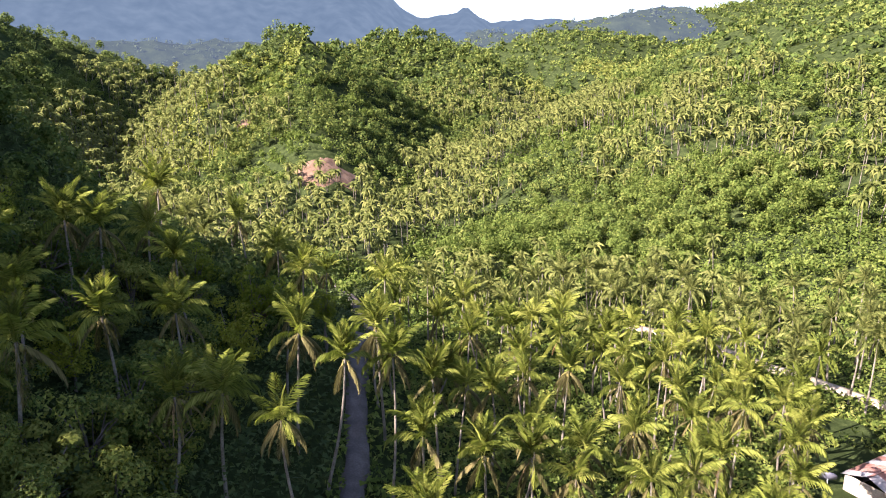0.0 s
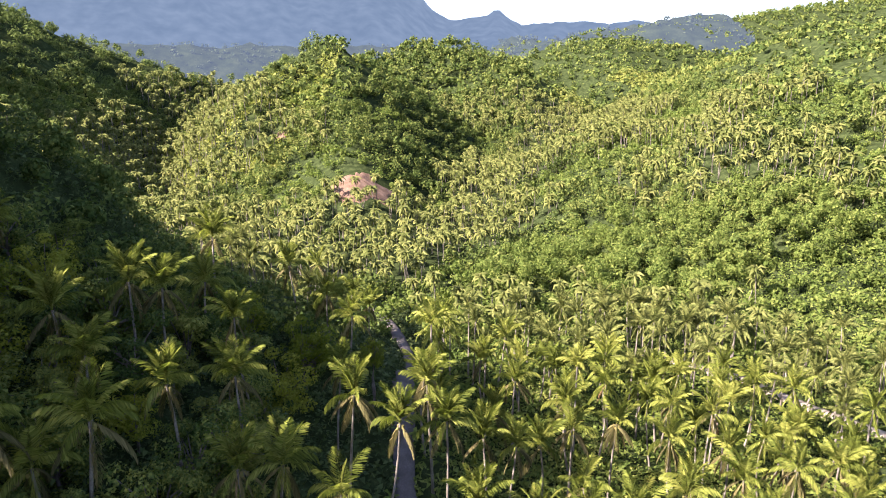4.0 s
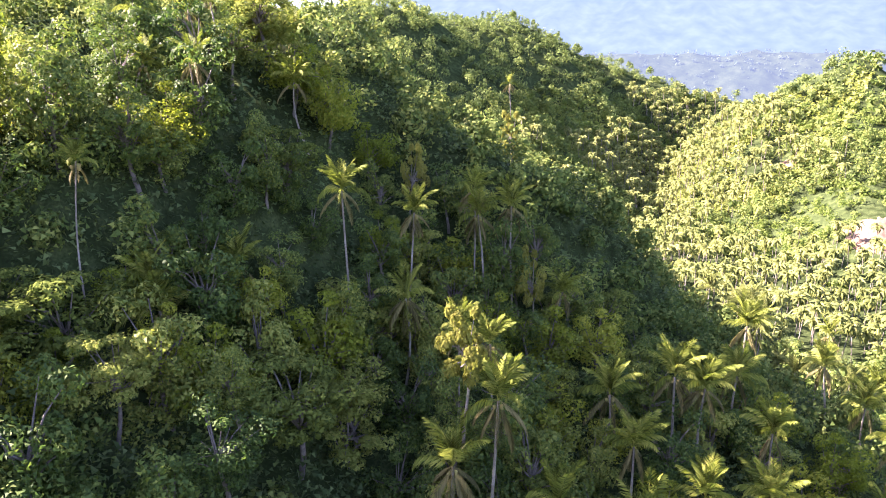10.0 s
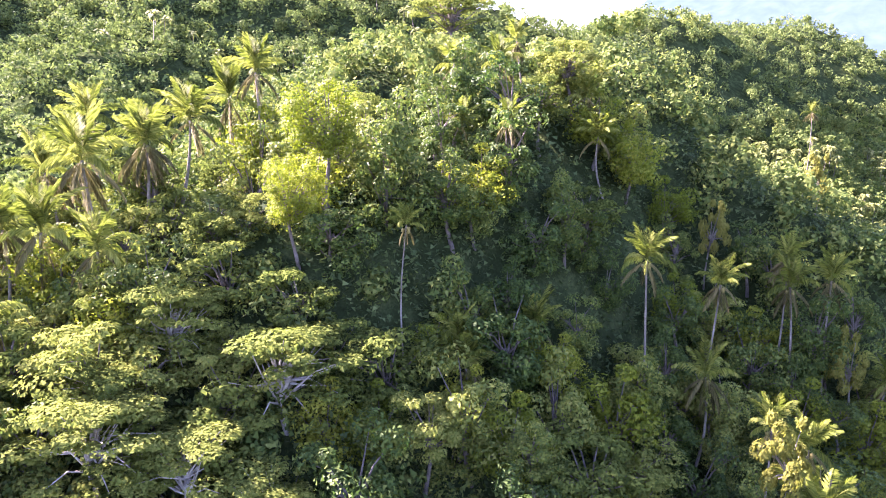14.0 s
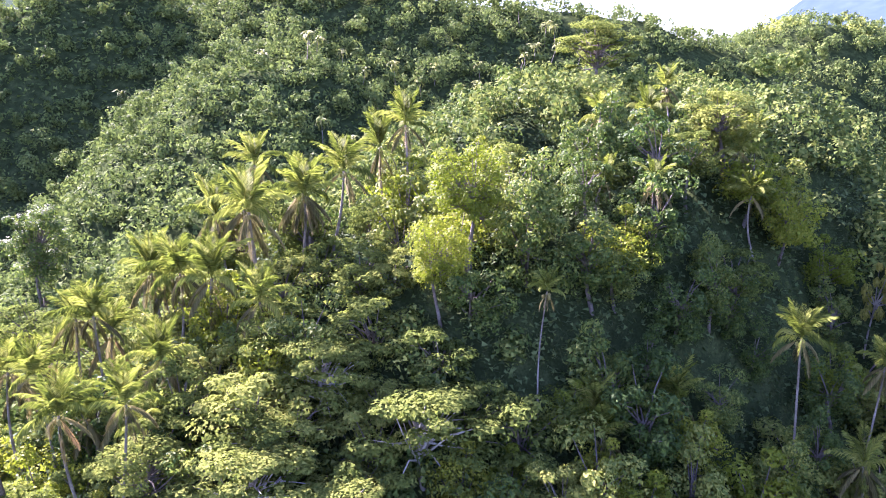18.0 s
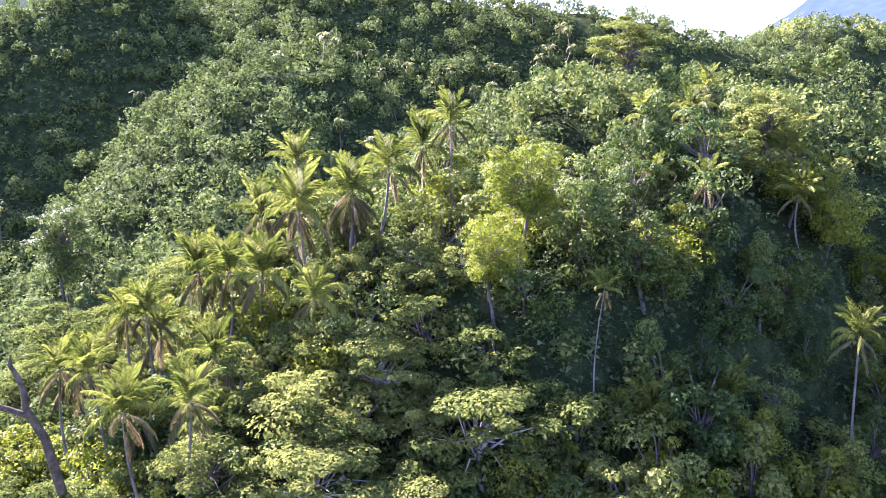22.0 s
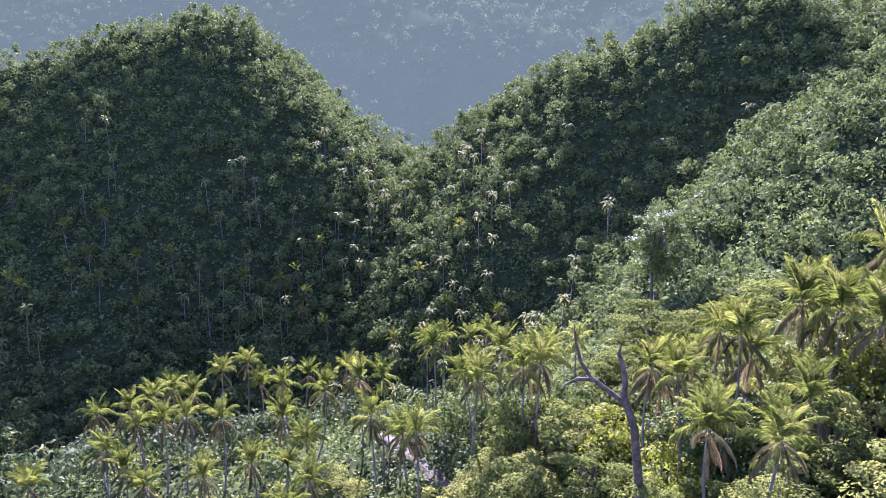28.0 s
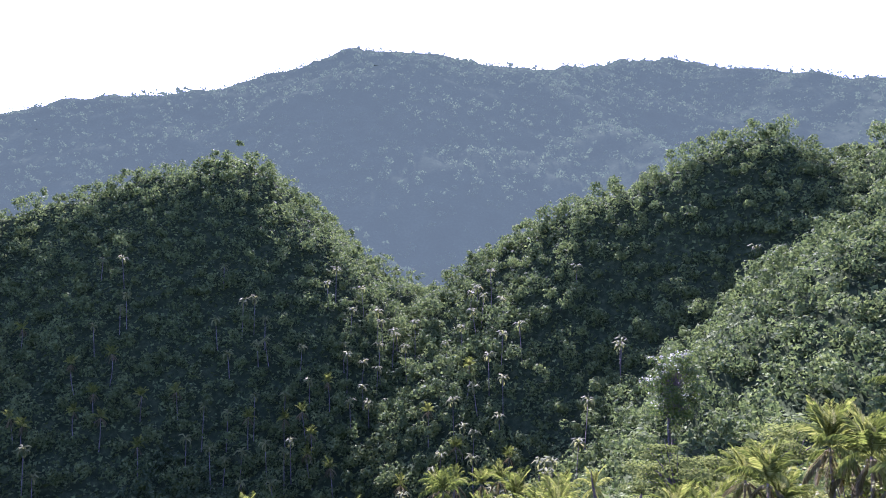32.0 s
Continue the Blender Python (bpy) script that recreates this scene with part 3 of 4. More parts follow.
def free(x, y, room=0.0):
    """True away from the tracks, the slips and the house."""
    ok = (np.hypot(x - 62, y - 90) > 9 + room) & (np.hypot(x - 65, y - 104) > 5 + room)
    u = np.clip(((62 - x) * 16 + (90 - y) * 24) / 832, 0, 1)
    ok = ok & (np.hypot(x - 62 + 16 * u, y - 90 + 24 * u) > 7)
    for w, line in ROADS:
        for (x0, y0), (x1, y1) in zip(line, line[1:]):
            dx, dy = x1 - x0, y1 - y0
            u = np.clip(((x - x0) * dx + (y - y0) * dy) / (dx * dx + dy * dy), 0, 1)
            ok = ok & (np.hypot(x - x0 - u * dx, y - y0 - u * dy) > w / 2 + room)
    for cx, cy, rx, ry in SLIPS:
        ok = ok & (((x - cx) / (rx + room)) ** 2 + ((y - cy) / (ry + room)) ** 2 > 1)
    return ok


R2 = np.random.RandomState(21)
# palms that stand out: place and height of the crown, size
FOREGROUND_PALMS = [(-14.8, 68, 22.5, 0.95), (-9.9, 66, 20.5, 0.9), (-18, 78, 21, 0.8), (-5.2, 67.5, 20, 0.9), (-8.8, 87, 16.3, 0.9), (0.7, 99, 5, 1.0), (11, 89, 8, 1.0), (-23.4, 97, 24, 0.85), (-19.3, 93.6, 22, 0.85), (-19, 56, 21.5, 0.9), (-22.5, 54.3, 22, 0.9), (-28.4, 96, 28.5, 0.85), (-40, 165, 10, 0.9), (-27, 138, 11, 0.9), (-26, 118, 17, 0.85), (-22, 128, 12, 0.9)]
VALLEY_PALMS = [(-7, 90, 12, 0.92), (-2, 62, 14, 0.92), (6, 81, 10, 0.92), (4, 62, 12, 0.92), (9, 65, 10, 0.92), (4, 100, 10, 0.92), (-1, 110, 9, 0.92), (11, 95, 9, 0.92), (15, 68, 9, 0.92), (17, 89, 9, 0.92), (22, 74, 8, 0.92), (31, 86, 7, 0.92)]
SHADE_PALMS = [(-43.8, 39.5, 34.3, 0.95), (-37, 44.5, 31, 0.92), (-31.6, 49, 29, 0.95), (-30, 58.7, 27.6, 0.92), (-26, 65, 25.7, 0.87), (-28, 71.5, 29.4, 0.78), (-34.8, 81.6, 30.3, 0.87), (-36.5, 89.5, 34, 0.87), (-37, 67.6, 34.4, 0.87), (-34.3, 69, 33.4, 0.87), (-41, 61, 33.6, 0.92), (-37, 58.5, 30.3, 0.87), (-36, 48, 25.5, 0.87), (-42, 43, 39.3, 0.92)]
HILLSIDE_PALMS = [(-62, 45, 54, 0.75), (-60, 53, 51, 0.7), (-59.6, 63.4, 49.3, 0.75), (-60.6, 64, 52, 0.65), (-57.5, 67, 50, 0.7), (-80.5, 53, 66.8, 0.75), (-76.5, 51.5, 64, 0.7), (-88.6, 46.5, 72, 0.8), (-89.8, 41, 71.7, 0.8), (-81.3, 36.7, 65.7, 0.6), (-76, 39, 66, 0.65), (-67.4, 36.5, 47.5, 0.8), (-66, 28, 37.5, 0.85), (-67.4, 28, 43, 0.75), (-65.8, 34.4, 42, 0.75), (-58, 49.5, 43, 0.8), (-70.3, 24.5, 58, 0.45), (-48.5, 46, 43.0, 0.6), (-46.5, 48, 41.5, 0.6), (-52, 70, 40, 0.7), (-116, 151, 63, 0.6), (-93, 52, 75, 0.6), (-84, 58, 70, 0.6)]
SHOULDER_PALMS = [(-92, 7, 64, 1.1), (-90, 1, 63, 1.1), (-88, -3, 57, 1.15), (-97, -7, 55, 1.05), (-96, 12, 66, 1.05), (-99, 17, 68, 1.0), (-94, 7, 64, 0.95), (-97, 1, 62, 0.95), (-105, 3, 66, 0.95), (-99, -2, 61, 0.95), (-96, -9, 56, 0.95), (-91, -6, 57, 0.95), (-82, 1, 56, 0.95), (-92, -13, 51, 0.95), (-97, -22, 46, 0.95), (-94, -19, 48, 0.95), (-84, -15, 46, 0.95), (-78, -9, 47, 0.95), (-83, -8, 51, 0.95), (-95, 19, 71, 0.95)]
SIDE_VALLEY_PALMS = [(-88, -105, 27, 0.82), (-90, -100, 28, 0.82), (-98, -104, 26, 0.82), (-110, -113, 21, 0.82), (-100, -97, 27, 0.82), (-117, -107, 23, 0.82), (-121, -104, 24, 0.82), (-121, -101, 20, 0.82), (-112, -88, 26, 0.82), (-127, -94, 21, 0.82), (-100, -70, 33, 0.82), (-132, -88, 22, 0.82), (-100, -64, 36, 0.82), (-142, -75, 26, 0.82), (-144, -72, 27, 0.82), (-146, -67, 27, 0.82), (-148, -64, 28, 0.82), (-100, -42, 44, 0.82), (-91, -36, 46, 0.82), (-91, -34, 47, 0.82), (-91, -94, 27, 0.82), (-92, -90, 28, 0.82), (-88, -96, 27, 0.82), (-83, -97, 25, 0.82), (-82, -92, 24, 0.82), (-87, -73, 27, 0.82), (-84, -61, 29, 0.82), (-84, -79, 25, 0.82), (-75, -103, 22, 0.82), (-81, -87, 23, 0.82), (-88, -50, 36, 0.82), (-86, -47, 38, 0.82), (-92, -42, 43, 0.82), (-74, -15, 51, 0.82), (-72, -10, 52, 0.82), (-89, -14, 54, 0.82), (-92, -16, 53, 0.82), (-94, -85, 28, 0.82), (-95, -74, 30, 0.82), (-92, -57, 35, 0.82), (-90, -22, 49, 0.82), (-86, -19, 50, 0.82)]
LONE_PALMS = [(-171, -260, 11, 0.8), (-171, -253, 9, 0.8), (-196, -262, 26, 0.8), (-185, -245, 12, 0.8), (-193, -245, 17, 0.8), (-189, -236, 10, 0.8), (-207, -253, 29, 0.8), (-201, -229, 16, 0.8), (-209, -220, 17, 0.8), (-217, -192, 9, 0.8), (-224, -181, 8, 0.8), (-229, -177, 10, 0.8), (-224, -169, 4, 0.8), (-218, -166, -1, 0.8), (-219, -157, -5, 0.8), (-218, -128, -6, 0.8), (-228, -113, 6, 0.8), (-241, -130, 13, 0.8), (-223, -92, 7, 0.8), (-199, -297, 37, 0.8), (-189, -217, 2, 0.8), (-245, -177, 18, 0.8), (-254, -120, 28, 0.8)]
for label, group in ((0, FOREGROUND_PALMS), (0, VALLEY_PALMS), (1, SHADE_PALMS), (2, HILLSIDE_PALMS), (2, SHOULDER_PALMS), (3, SIDE_VALLEY_PALMS), (1, LONE_PALMS)):
    for x, y, z, size in group:
        palm(R2, x, y, z, True, label, size * R2.uniform(0.94, 1.06), dry=int(R2.rand() < 0.25), nuts=4)

# coconut groves on the valley floor
px, py = spread(R2, -140, 150, 42, 178, 6.6)
ok = (lie(px, py) < 13) & free(px, py, 0.6) & (np.hypot(px, py) > 40) & (lie(px, py) < 40) & (np.abs(np.arctan2(px, py)) < 0.85)
STAND = np.array([q[:2] for q in FOREGROUND_PALMS + VALLEY_PALMS + SHADE_PALMS], float)
ok &= (np.hypot(px[:, None] - STAND[:, 0], py[:, None] - STAND[:, 1]).min(1) > 4.5) & ((px > -9) | (py > 135) | (R2.rand(len(px)) < 0.10)) & ((value_noise(px, py, 22, 31) > -0.5) | (np.hypot(px, py) < 75))
order = np.argsort(np.hypot(px[ok], py[ok]))
GROVE = list(zip(px[ok][order], py[ok][order]))[:215]
for n, (x, y) in enumerate(GROVE[:100]):
    palm(R2, x, y, float(lie(x, y)) + R2.uniform(9.5, 15), n < 60, 0, R2.uniform(0.8, 1.02), count=19, dry=int(R2.rand() < 0.22))
# the palms of the side valley
qx, qy = spread(R2, -135, -58, -135, -34, 6.2)
ok = (lie(qx, qy) < 34) & free(qx, qy, 0.8) & (np.hypot(qx + 21, qy + 11) > 62) & (value_noise(qx, qy, 14, 33) > -0.45) & (qy > -116) & (qx > -122) & (qx + qy > -222)
STAND = np.array([q[:2] for q in SIDE_VALLEY_PALMS], float)
ok &= np.hypot(qx[:, None] - STAND[:, 0], qy[:, None] - STAND[:, 1]).min(1) > 4.0
order = np.argsort(np.hypot(qx[ok] + 21, qy[ok] + 11))
TERRACE = list(zip(qx[ok][order], qy[ok][order]))[:115]
for n, (x, y) in enumerate(TERRACE[:34]):
    palm(R2, x, y, float(lie(x, y)) + R2.uniform(8.5, 14.5), n < 20, 3, R2.uniform(0.65, 0.9))

# broadleaf trees that stand out
for x, y, z, size, kind, label in [
    (-69, 13, 54, 1.7, 2, "large spreading tree with pale limbs and grey-green leaves"),
    (-69, -1, 51, 1.55, 2, "broad grey-green tree low on the hillside"),
    (-65.5, 4, 48, 1.25, 2, "broad grey-green tree low on the hillside"),
    (-76, 6, 55.5, 1.3, 2, "broad grey-green tree above the spreading one"),
    (-63, -3, 45, 1.2, 2, "broad grey-green tree low on the hillside"),
    (-61, 9, 45, 1.3, 2, "broad grey-green tree low on the hillside"),
    (-66, -9, 46, 1.25, 2, "broad grey-green tree low on the hillside"),
    (-60, 2, 40, 1.2, 5, "olive-green tree at the foot of the hill"),
    (-73, 0, 51.5, 1.2, 2, "broad grey-green tree above the spreading one"),
    (-84, -32, 40, 1.3, 5, "bushy olive-green tree between the palms"),
    (-97, -30, 42, 1.4, 2, "bushy grey-green tree between the palms"),
    (-93, -62, 27, 1.4, 2, "bushy grey-green tree between the palms"),
    (-104, -46, 33, 1.5, 5, "bushy olive-green tree between the palms"),
    (-88, -80, 20, 1.3, 5, "bushy olive-green tree between the palms"),
    (-74, -9, 50, 1.2, 5, "olive-green tree beside the shoulder palms"),
    (-81, 3, 56.5, 1.2, 5, "olive-green tree under the shoulder palms"),
    (-78, 20, 71, 1.2, 3, "bright lime-green tree among darker ones"),
    (-76.5, 16.5, 64, 1.0, 3, "bright lime-green tree among darker ones"),
    (-121, 59, 88, 1.9, 5, "tall yellow-green tree standing on the crest of the near hill"),
    (-186, -37, 51, 2.5, 1, "round-crowned tree standing alone in the gully"),
    (-135, -29, 45, 2.3, 5, "wide olive-green tree on the low spur"),
    (-134, -13, 50, 2.2, 5, "wide olive-green tree on the low spur"),
    (-146, -22, 42, 1.9, 2, "wide grey-green tree on the low spur"),
    (-44.2, 41.3, 47.5, 0.8, 6, "slender pale-leaved tree with a thin white trunk"),
    (-110, -30, 44, 1.6, 5, "wide olive-green tree at the foot of the palms"),
    (-118, -16, 48, 1.5, 5, "wide olive-green tree beside the palms"),
    (-55, 68, 45, 0.75, 6, "slender tree with a pale sunlit top and thin trunk"),
    (-66, 84, 50, 0.7, 6, "slender tree with a pale sunlit top and thin trunk"),
    (-72, 66, 56, 0.7, 6, "slender tree with a pale sunlit top and thin trunk"),
    (-86, 108, 58, 0.9, 6, "slender tree with a pale sunlit top and thin trunk"),
    (-16.2, 90.7, 20, 0.62, 3, "slender bright green young tree beside the road"),
    (-70, -21, 43, 1.3, 5, "bushy olive-green tree in front of the dead tree"),
    (-72, -26, 42, 1.2, 2, "bushy grey-green tree in front of the dead tree"),
    (-70, -15, 44, 1.2, 1, "bushy green tree beside the dead tree"),
    (-88, -38, 38, 1.3, 2, "bushy grey-green tree near the road"),
]:
    tree(R2, x, y, z, size, kind, label)
hx, hy = spread(R2, -150, -22, -50, 175, 5.0)
ok = near_hill(hx, hy) & (lie(hx, hy) > 12) & free(hx, hy, 1.0) & (np.hypot(hx + 15, hy) > 40)
d = np.hypot(hx + 15, hy)[ok]
order = np.argsort(d)
HILL_TREES = list(zip(hx[ok][order], hy[ok][order]))
# trees round the feet of the hillside palms
for x, y, z, size in [(-60.5, 43.5, 45, 1.1), (-58.5, 52, 43.5, 1.0), (-57.5, 62, 42.5, 1.0), (-61, 47, 47, 0.9), (-64.5, 35, 43, 1.1), (-56, 40, 41, 1.0), (-55, 57, 40, 1.0), (-63, 25, 42, 1.1), (-66, 19, 46, 1.0), (-63.5, 30, 39, 1.0), (-72, 44, 60, 0.9), (-74, 34, 62, 1.0), (-48, 45.5, 39, 0.9), (-45.5, 47.5, 37.5, 0.9)]:
    tree(R2, x, y, z, size)
for x, y in HILL_TREES[:285]:
    s = R2.uniform(0.75, 1.45)
    tall = R2.uniform(0.3, 3.3) * (0.4 if x < -66 and y < 22 else 1.0) + (2.5 if -67 < x < -52 and y > 25 else 0.0)
    tree(R2, x, y, float(lie(x, y)) + 4.9 * s + tall + 3.0 * (R2.rand() < 0.1), s, R2.choice([2, 5, 5, 3, 1]) if x < -58 and y < 26 else None)


# ---- plants: the uncountable rest ----
def far_trees(name, label, xs, ys, leaves, leaf, size, material, rng, tall=(5, 10)):
    """Many broadleaf crowns in one mesh, each of scattered leaf clumps on a few lumps."""
    n = len(xs)
    s = size * rng.uniform(0.65, 1.35, n)
    base = np.stack([xs, ys, lie(xs, ys) + rng.uniform(*tall, n) - s], -1)
    lumps = 6
    lc = unit(rng.normal(0, 1, (n, lumps, 3)) + [0, 0, 0.4]) * rng.uniform(0.3, 0.85, (n, lumps, 1)) * s[:, None, None] * [1, 1, 0.85]
    k = rng.randint(0, lumps, (n, leaves))
    d = unit(rng.normal(0, 1, (n, leaves, 3)) + [0, 0, 0.3])
    c = base[:, None] + np.take_along_axis(lc, k[:, :, None], 1) + d * (s[:, None, None] * rng.uniform(0.3, 0.5, (n, leaves, 1)))
    nn = unit(d + rng.normal(0, 0.3, d.shape))
    t = unit(np.cross(nn, rng.normal(0, 1, d.shape)))
    b = np.cross(nn, t)
    q = leaf * rng.uniform(0.6, 1.3, (n, leaves, 1))
    me = mesh_of(name, *tips(c.reshape(-1, 3), (t * q).reshape(-1, 3), (b * q * 0.7).reshape(-1, 3)), material)
    return tagged(new(name, me), label, "forest", kind="stuff")


def far_palms(name, label, xs, ys, fronds, rng, pairs=0, tall=(9, 16)):
    """Many palms in one mesh: thin trunks and crowns of bent fronds."""
    n = len(xs)
    g = lie(xs, ys)
    top = np.stack([xs, ys, g + rng.uniform(*tall, n)], -1)
    lean = np.stack([rng.normal(0, 0.8, n), rng.normal(0, 0.8, n), 0 * xs], -1)
    foot = np.stack([xs, ys, g - 0.5], -1) + lean
    w = np.array([[0.16, 0, 0], [-0.08, 0.14, 0], [-0.08, -0.14, 0]])
    tv = np.concatenate([foot[:, None] + w * 1.2, top[:, None] + w * 0.8], 1)
    tf = (np.arange(n)[:, None, None] * 6 + np.array([[0, 1, 4, 3], [1, 2, 5, 4], [2, 0, 3, 5]])[None]).reshape(-1, 4)
    ang = rng.uniform(0, 6.28, (n, 1)) + np.arange(fronds) * 2.39996 + rng.uniform(-0.3, 0.3, (n, fronds))
    age = (np.arange(fronds) / (fronds - 1))[None] + rng.uniform(-0.08, 0.08, (n, fronds))
    rise = 1.35 - 2.1 * age
    ln = rng.uniform(2.9, 4.2, (n, fronds)) * (1 - 0.25 * (age < 0.15))
    out = np.stack([np.cos(ang), np.sin(ang), 0 * ang], -1)
    side = np.stack([-np.sin(ang), np.cos(ang), 0 * ang], -1)
    pts, p = [top[:, None] + 0 * out], top[:, None] + 0 * out
    for step, bend in ((0.50, 0.0), (0.50, 1.6)):
        a = rise - bend * 0.85
        p = p + (out * np.cos(a)[..., None] + np.array([0, 0, 1.0]) * np.sin(a)[..., None]) * (ln * step)[..., None]
        pts.append(p)
    wide = [0.16, 0.46, 0.14]
    drop = np.array([0, 0, -1.0])
    lv = []
    for q, ww in zip(pts, wide):
        lv += [q + side * ww * 0.7 + drop * ww * 1.1, q, q - side * ww * 0.7 + drop * ww * 1.1]
    lv = np.stack(lv, 2).reshape(-1, 3)
    one = np.array([[0, 1, 4, 3], [1, 2, 5, 4], [3, 4, 7, 6], [4, 5, 8, 7]])
    lf = (np.arange(n * fronds)[:, None, None] * 9 + one[None]).reshape(-1, 4)
    trunks = tagged(new(name + "_trunks", mesh_of(name, tv.reshape(-1, 3), tf, TRUNK)), "thin pale trunks of the far coconut palms", "palm trunks", kind="stuff")
    crowns = tagged(new(name, mesh_of(name, lv, lf, FROND_FAR)), label, "palm grove", kind="stuff")
    return trunks, crowns


R3 = np.random.RandomState(31)


def palm_stand(name, label, places, rng):
    """The palms of a stand beyond those that can be told apart: full crowns and leaning trunks in one mesh each."""
    crowns, trunks = [], []
    for x, y in places:
        g = float(lie(x, y))
        top = g + rng.uniform(8.5, 14.5)
        v, f = CROWN_SHAPES[rng.randint(len(CROWN_SHAPES))]
        a, k = rng.uniform(0, 6.28), rng.uniform(0.78, 1.02)
        c, sn = math.cos(a) * k, math.sin(a) * k
        crowns.append((np.stack([v[:, 0] * c - v[:, 1] * sn + x, v[:, 0] * sn + v[:, 1] * c + y, v[:, 2] * k + top], -1), f))
        lx, ly = rng.normal(0, 0.9, 2)
        trunks.append(tube([(x + lx, y + ly, g - 0.7), (x + 0.3 * lx, y + 0.3 * ly, (g + top) / 2), (x, y, top)], [0.22, 0.15, 0.12], 5))
    tagged(new(name, mesh_of(name, *join(crowns), FROND_FAR)), label, "palm grove", kind="stuff")
    tagged(new(name + "_trunks", mesh_of(name + "_trunks", *join(trunks), TRUNK, True)), "slender pale trunks under the crowns of the grove", "palm trunks", kind="stuff")


palm_stand("grove_palms", "crowded coconut palms with sunlit crowns on the valley floor", GROVE[100:], R3)
GROVE_REACH = max(math.hypot(x, y) for x, y in GROVE)


def keep(x, y, ok):
    return x[ok], y[ok]


# palms over the far valley floor and the slopes on its other side
px, py = spread(R3, -260, 300, 60, 520, 5.5)
far_d = np.hypot(px, py)
ok = (far_d > GROVE_REACH - 2) & (lie(px, py) < 50) & ~near_hill(px, py) & (np.arctan2(px, py) > -0.85) & (np.arctan2(px, py) < 0.72)
ok &= ((px > -150) | (py > 240)) & free(px, py, 0.6)
wild = value_noise(px, py, 45, 41) + 0.5 * value_noise(px, py, 18, 42) + np.clip((lie(px, py) - 22) / 40, 0, 1.2)
wild += 1.6 * np.exp(-((px - 48) / 32) ** 2 - ((py - 214) / 24) ** 2) + 0.9 * np.exp(-((px + 20) / 30) ** 2 - ((py - 400) / 60) ** 2)
far_palms("coconut_grove", "dense coconut grove over the valley floor and slopes", *keep(px, py, ok & (wild < 0.2)), 18, R3, tall=(5.5, 12.5))
deep = value_noise(px, py, 38, 46) + np.exp(-((px - 48) / 34) ** 2 - ((py - 214) / 26) ** 2) + 0.8 * np.exp(-((px + 10) / 40) ** 2 - ((py - 410) / 60) ** 2)
far_trees("valley_shrubs", "bright green shrubs and small trees between the palms", *keep(px, py, ok & (wild >= -0.15) & (deep < 0.3)), 130, 0.5, 3.1, SHRUB, R3, (1.5, 7))
far_trees("valley_woods", "dark green broadleaf trees in clumps among the palms", *keep(px, py, ok & (wild >= 0.0) & (deep >= 0.15)), 170, 0.55, 4.4, CANOPY, R3, (4, 11))
# the thicket of bright rounded trees on the open slope across the valley
tx, ty = spread(R3, -10, 130, 170, 262, 4.6)
ok = ((tx - 55) / 62) ** 2 + ((ty - 214) / 34) ** 2 + 0.35 * value_noise(tx, ty, 16, 48) < 0.8
far_trees("thicket", "dense thicket of bright rounded trees across the valley", *keep(tx, ty, ok), 420, 0.36, 3.7, SHRUB, R3, (4, 13))
# left valley: palms among the trees on the dark slope
px, py = spread(R3, -300, -110, -330, -60, 9.0)
ok = (lie(px, py) < 55) & (np.hypot(px + 20, py + 11) > 150)
far_palms("slope_palms", "tall thin coconut palms on the shaded slope", *keep(px, py, ok & (value_noise(px, py, 22, 44) > 0.1) & (R3.rand(len(px)) < 0.7)), 12, R3, tall=(9, 17))
# woods in the bottom of the side valley, below the terrace; leaves darkened for shade
px, py = spread(R3, -200, -80, -215, -90, 5.6)
far_trees("gully_woods", "dense trees in the bottom of the side valley, darkened as in shade", *keep(px, py, (px + py < -199) & (lie(px, py) < 26)), 170, 0.5, 4.4, SHADE_LEAF, R3, (5, 11))
# woods on the hills behind
px, py = spread(R3, -420, -130, -190, 140, 6.6)
ok = (np.hypot(px + 20, py + 11) > 135) & ~near_hill(px, py) & (py > -190)
far_trees("slope_woods", "dense mixed woods on the long shaded slope", *keep(px, py, ok), 190, 0.52, 4.2, SLOPE, R3, (2.5, 12.5))
ok &= value_noise(px, py, 35, 47) > 0.1
far_palms("slope_grove", "coconut palms rising over the woods of the long slope", *keep(px, py, ok & (R3.rand(len(px)) < 0.3) & (px > -290) & (py > -30)), 12, R3, tall=(6, 10))
px, py = spread(R3, -420, -110, -470, -110, 7.2)
ok = ((np.hypot(px + 20, py + 11) > 150) | (px + py < -205)) & ~((px > -330) & (py > -150) & (lie(px, py) > 40))
far_trees("notch_woods", "dense woods on the steep hills beside the notch", *keep(px, py, ok), 130, 0.62, 4.3, SLOPE, R3, (2.5, 13))
px, py = spread(R3, -420, -90, 140, 700, 8.6)
ok = ((px < -150) | (py > 330)) & (np.arctan2(-px, py) < 1.4) & ((lie(px, py) > 22) | (py > 520)) & free(px, py, 1.0)
far_trees("valley_head_woods", "dense woods on the hills at the valley's head", *keep(px, py, ok), 180, 0.62, 5.0, SLOPE, R3, (3, 10))
px, py = spread(R3, -90, 560, 180, 960, 10.4)
ok = ((lie(px, py) > 40) | (py > 520)) & (np.arctan2(px, py) < 0.85)
far_trees("far_slope_woods", "sunlit woods over the far slopes of the valley", *keep(px, py, ok), 52, 1.25, 5.8, CANOPY, R3, (3.5, 8))
px, py = spread(R3, -1150, -260, -950, 760, 11.5)
ok = (np.arctan2(-px, py) > 0.75) & (lie(px, py) > 35) & ((px < -385) | (py < -430))
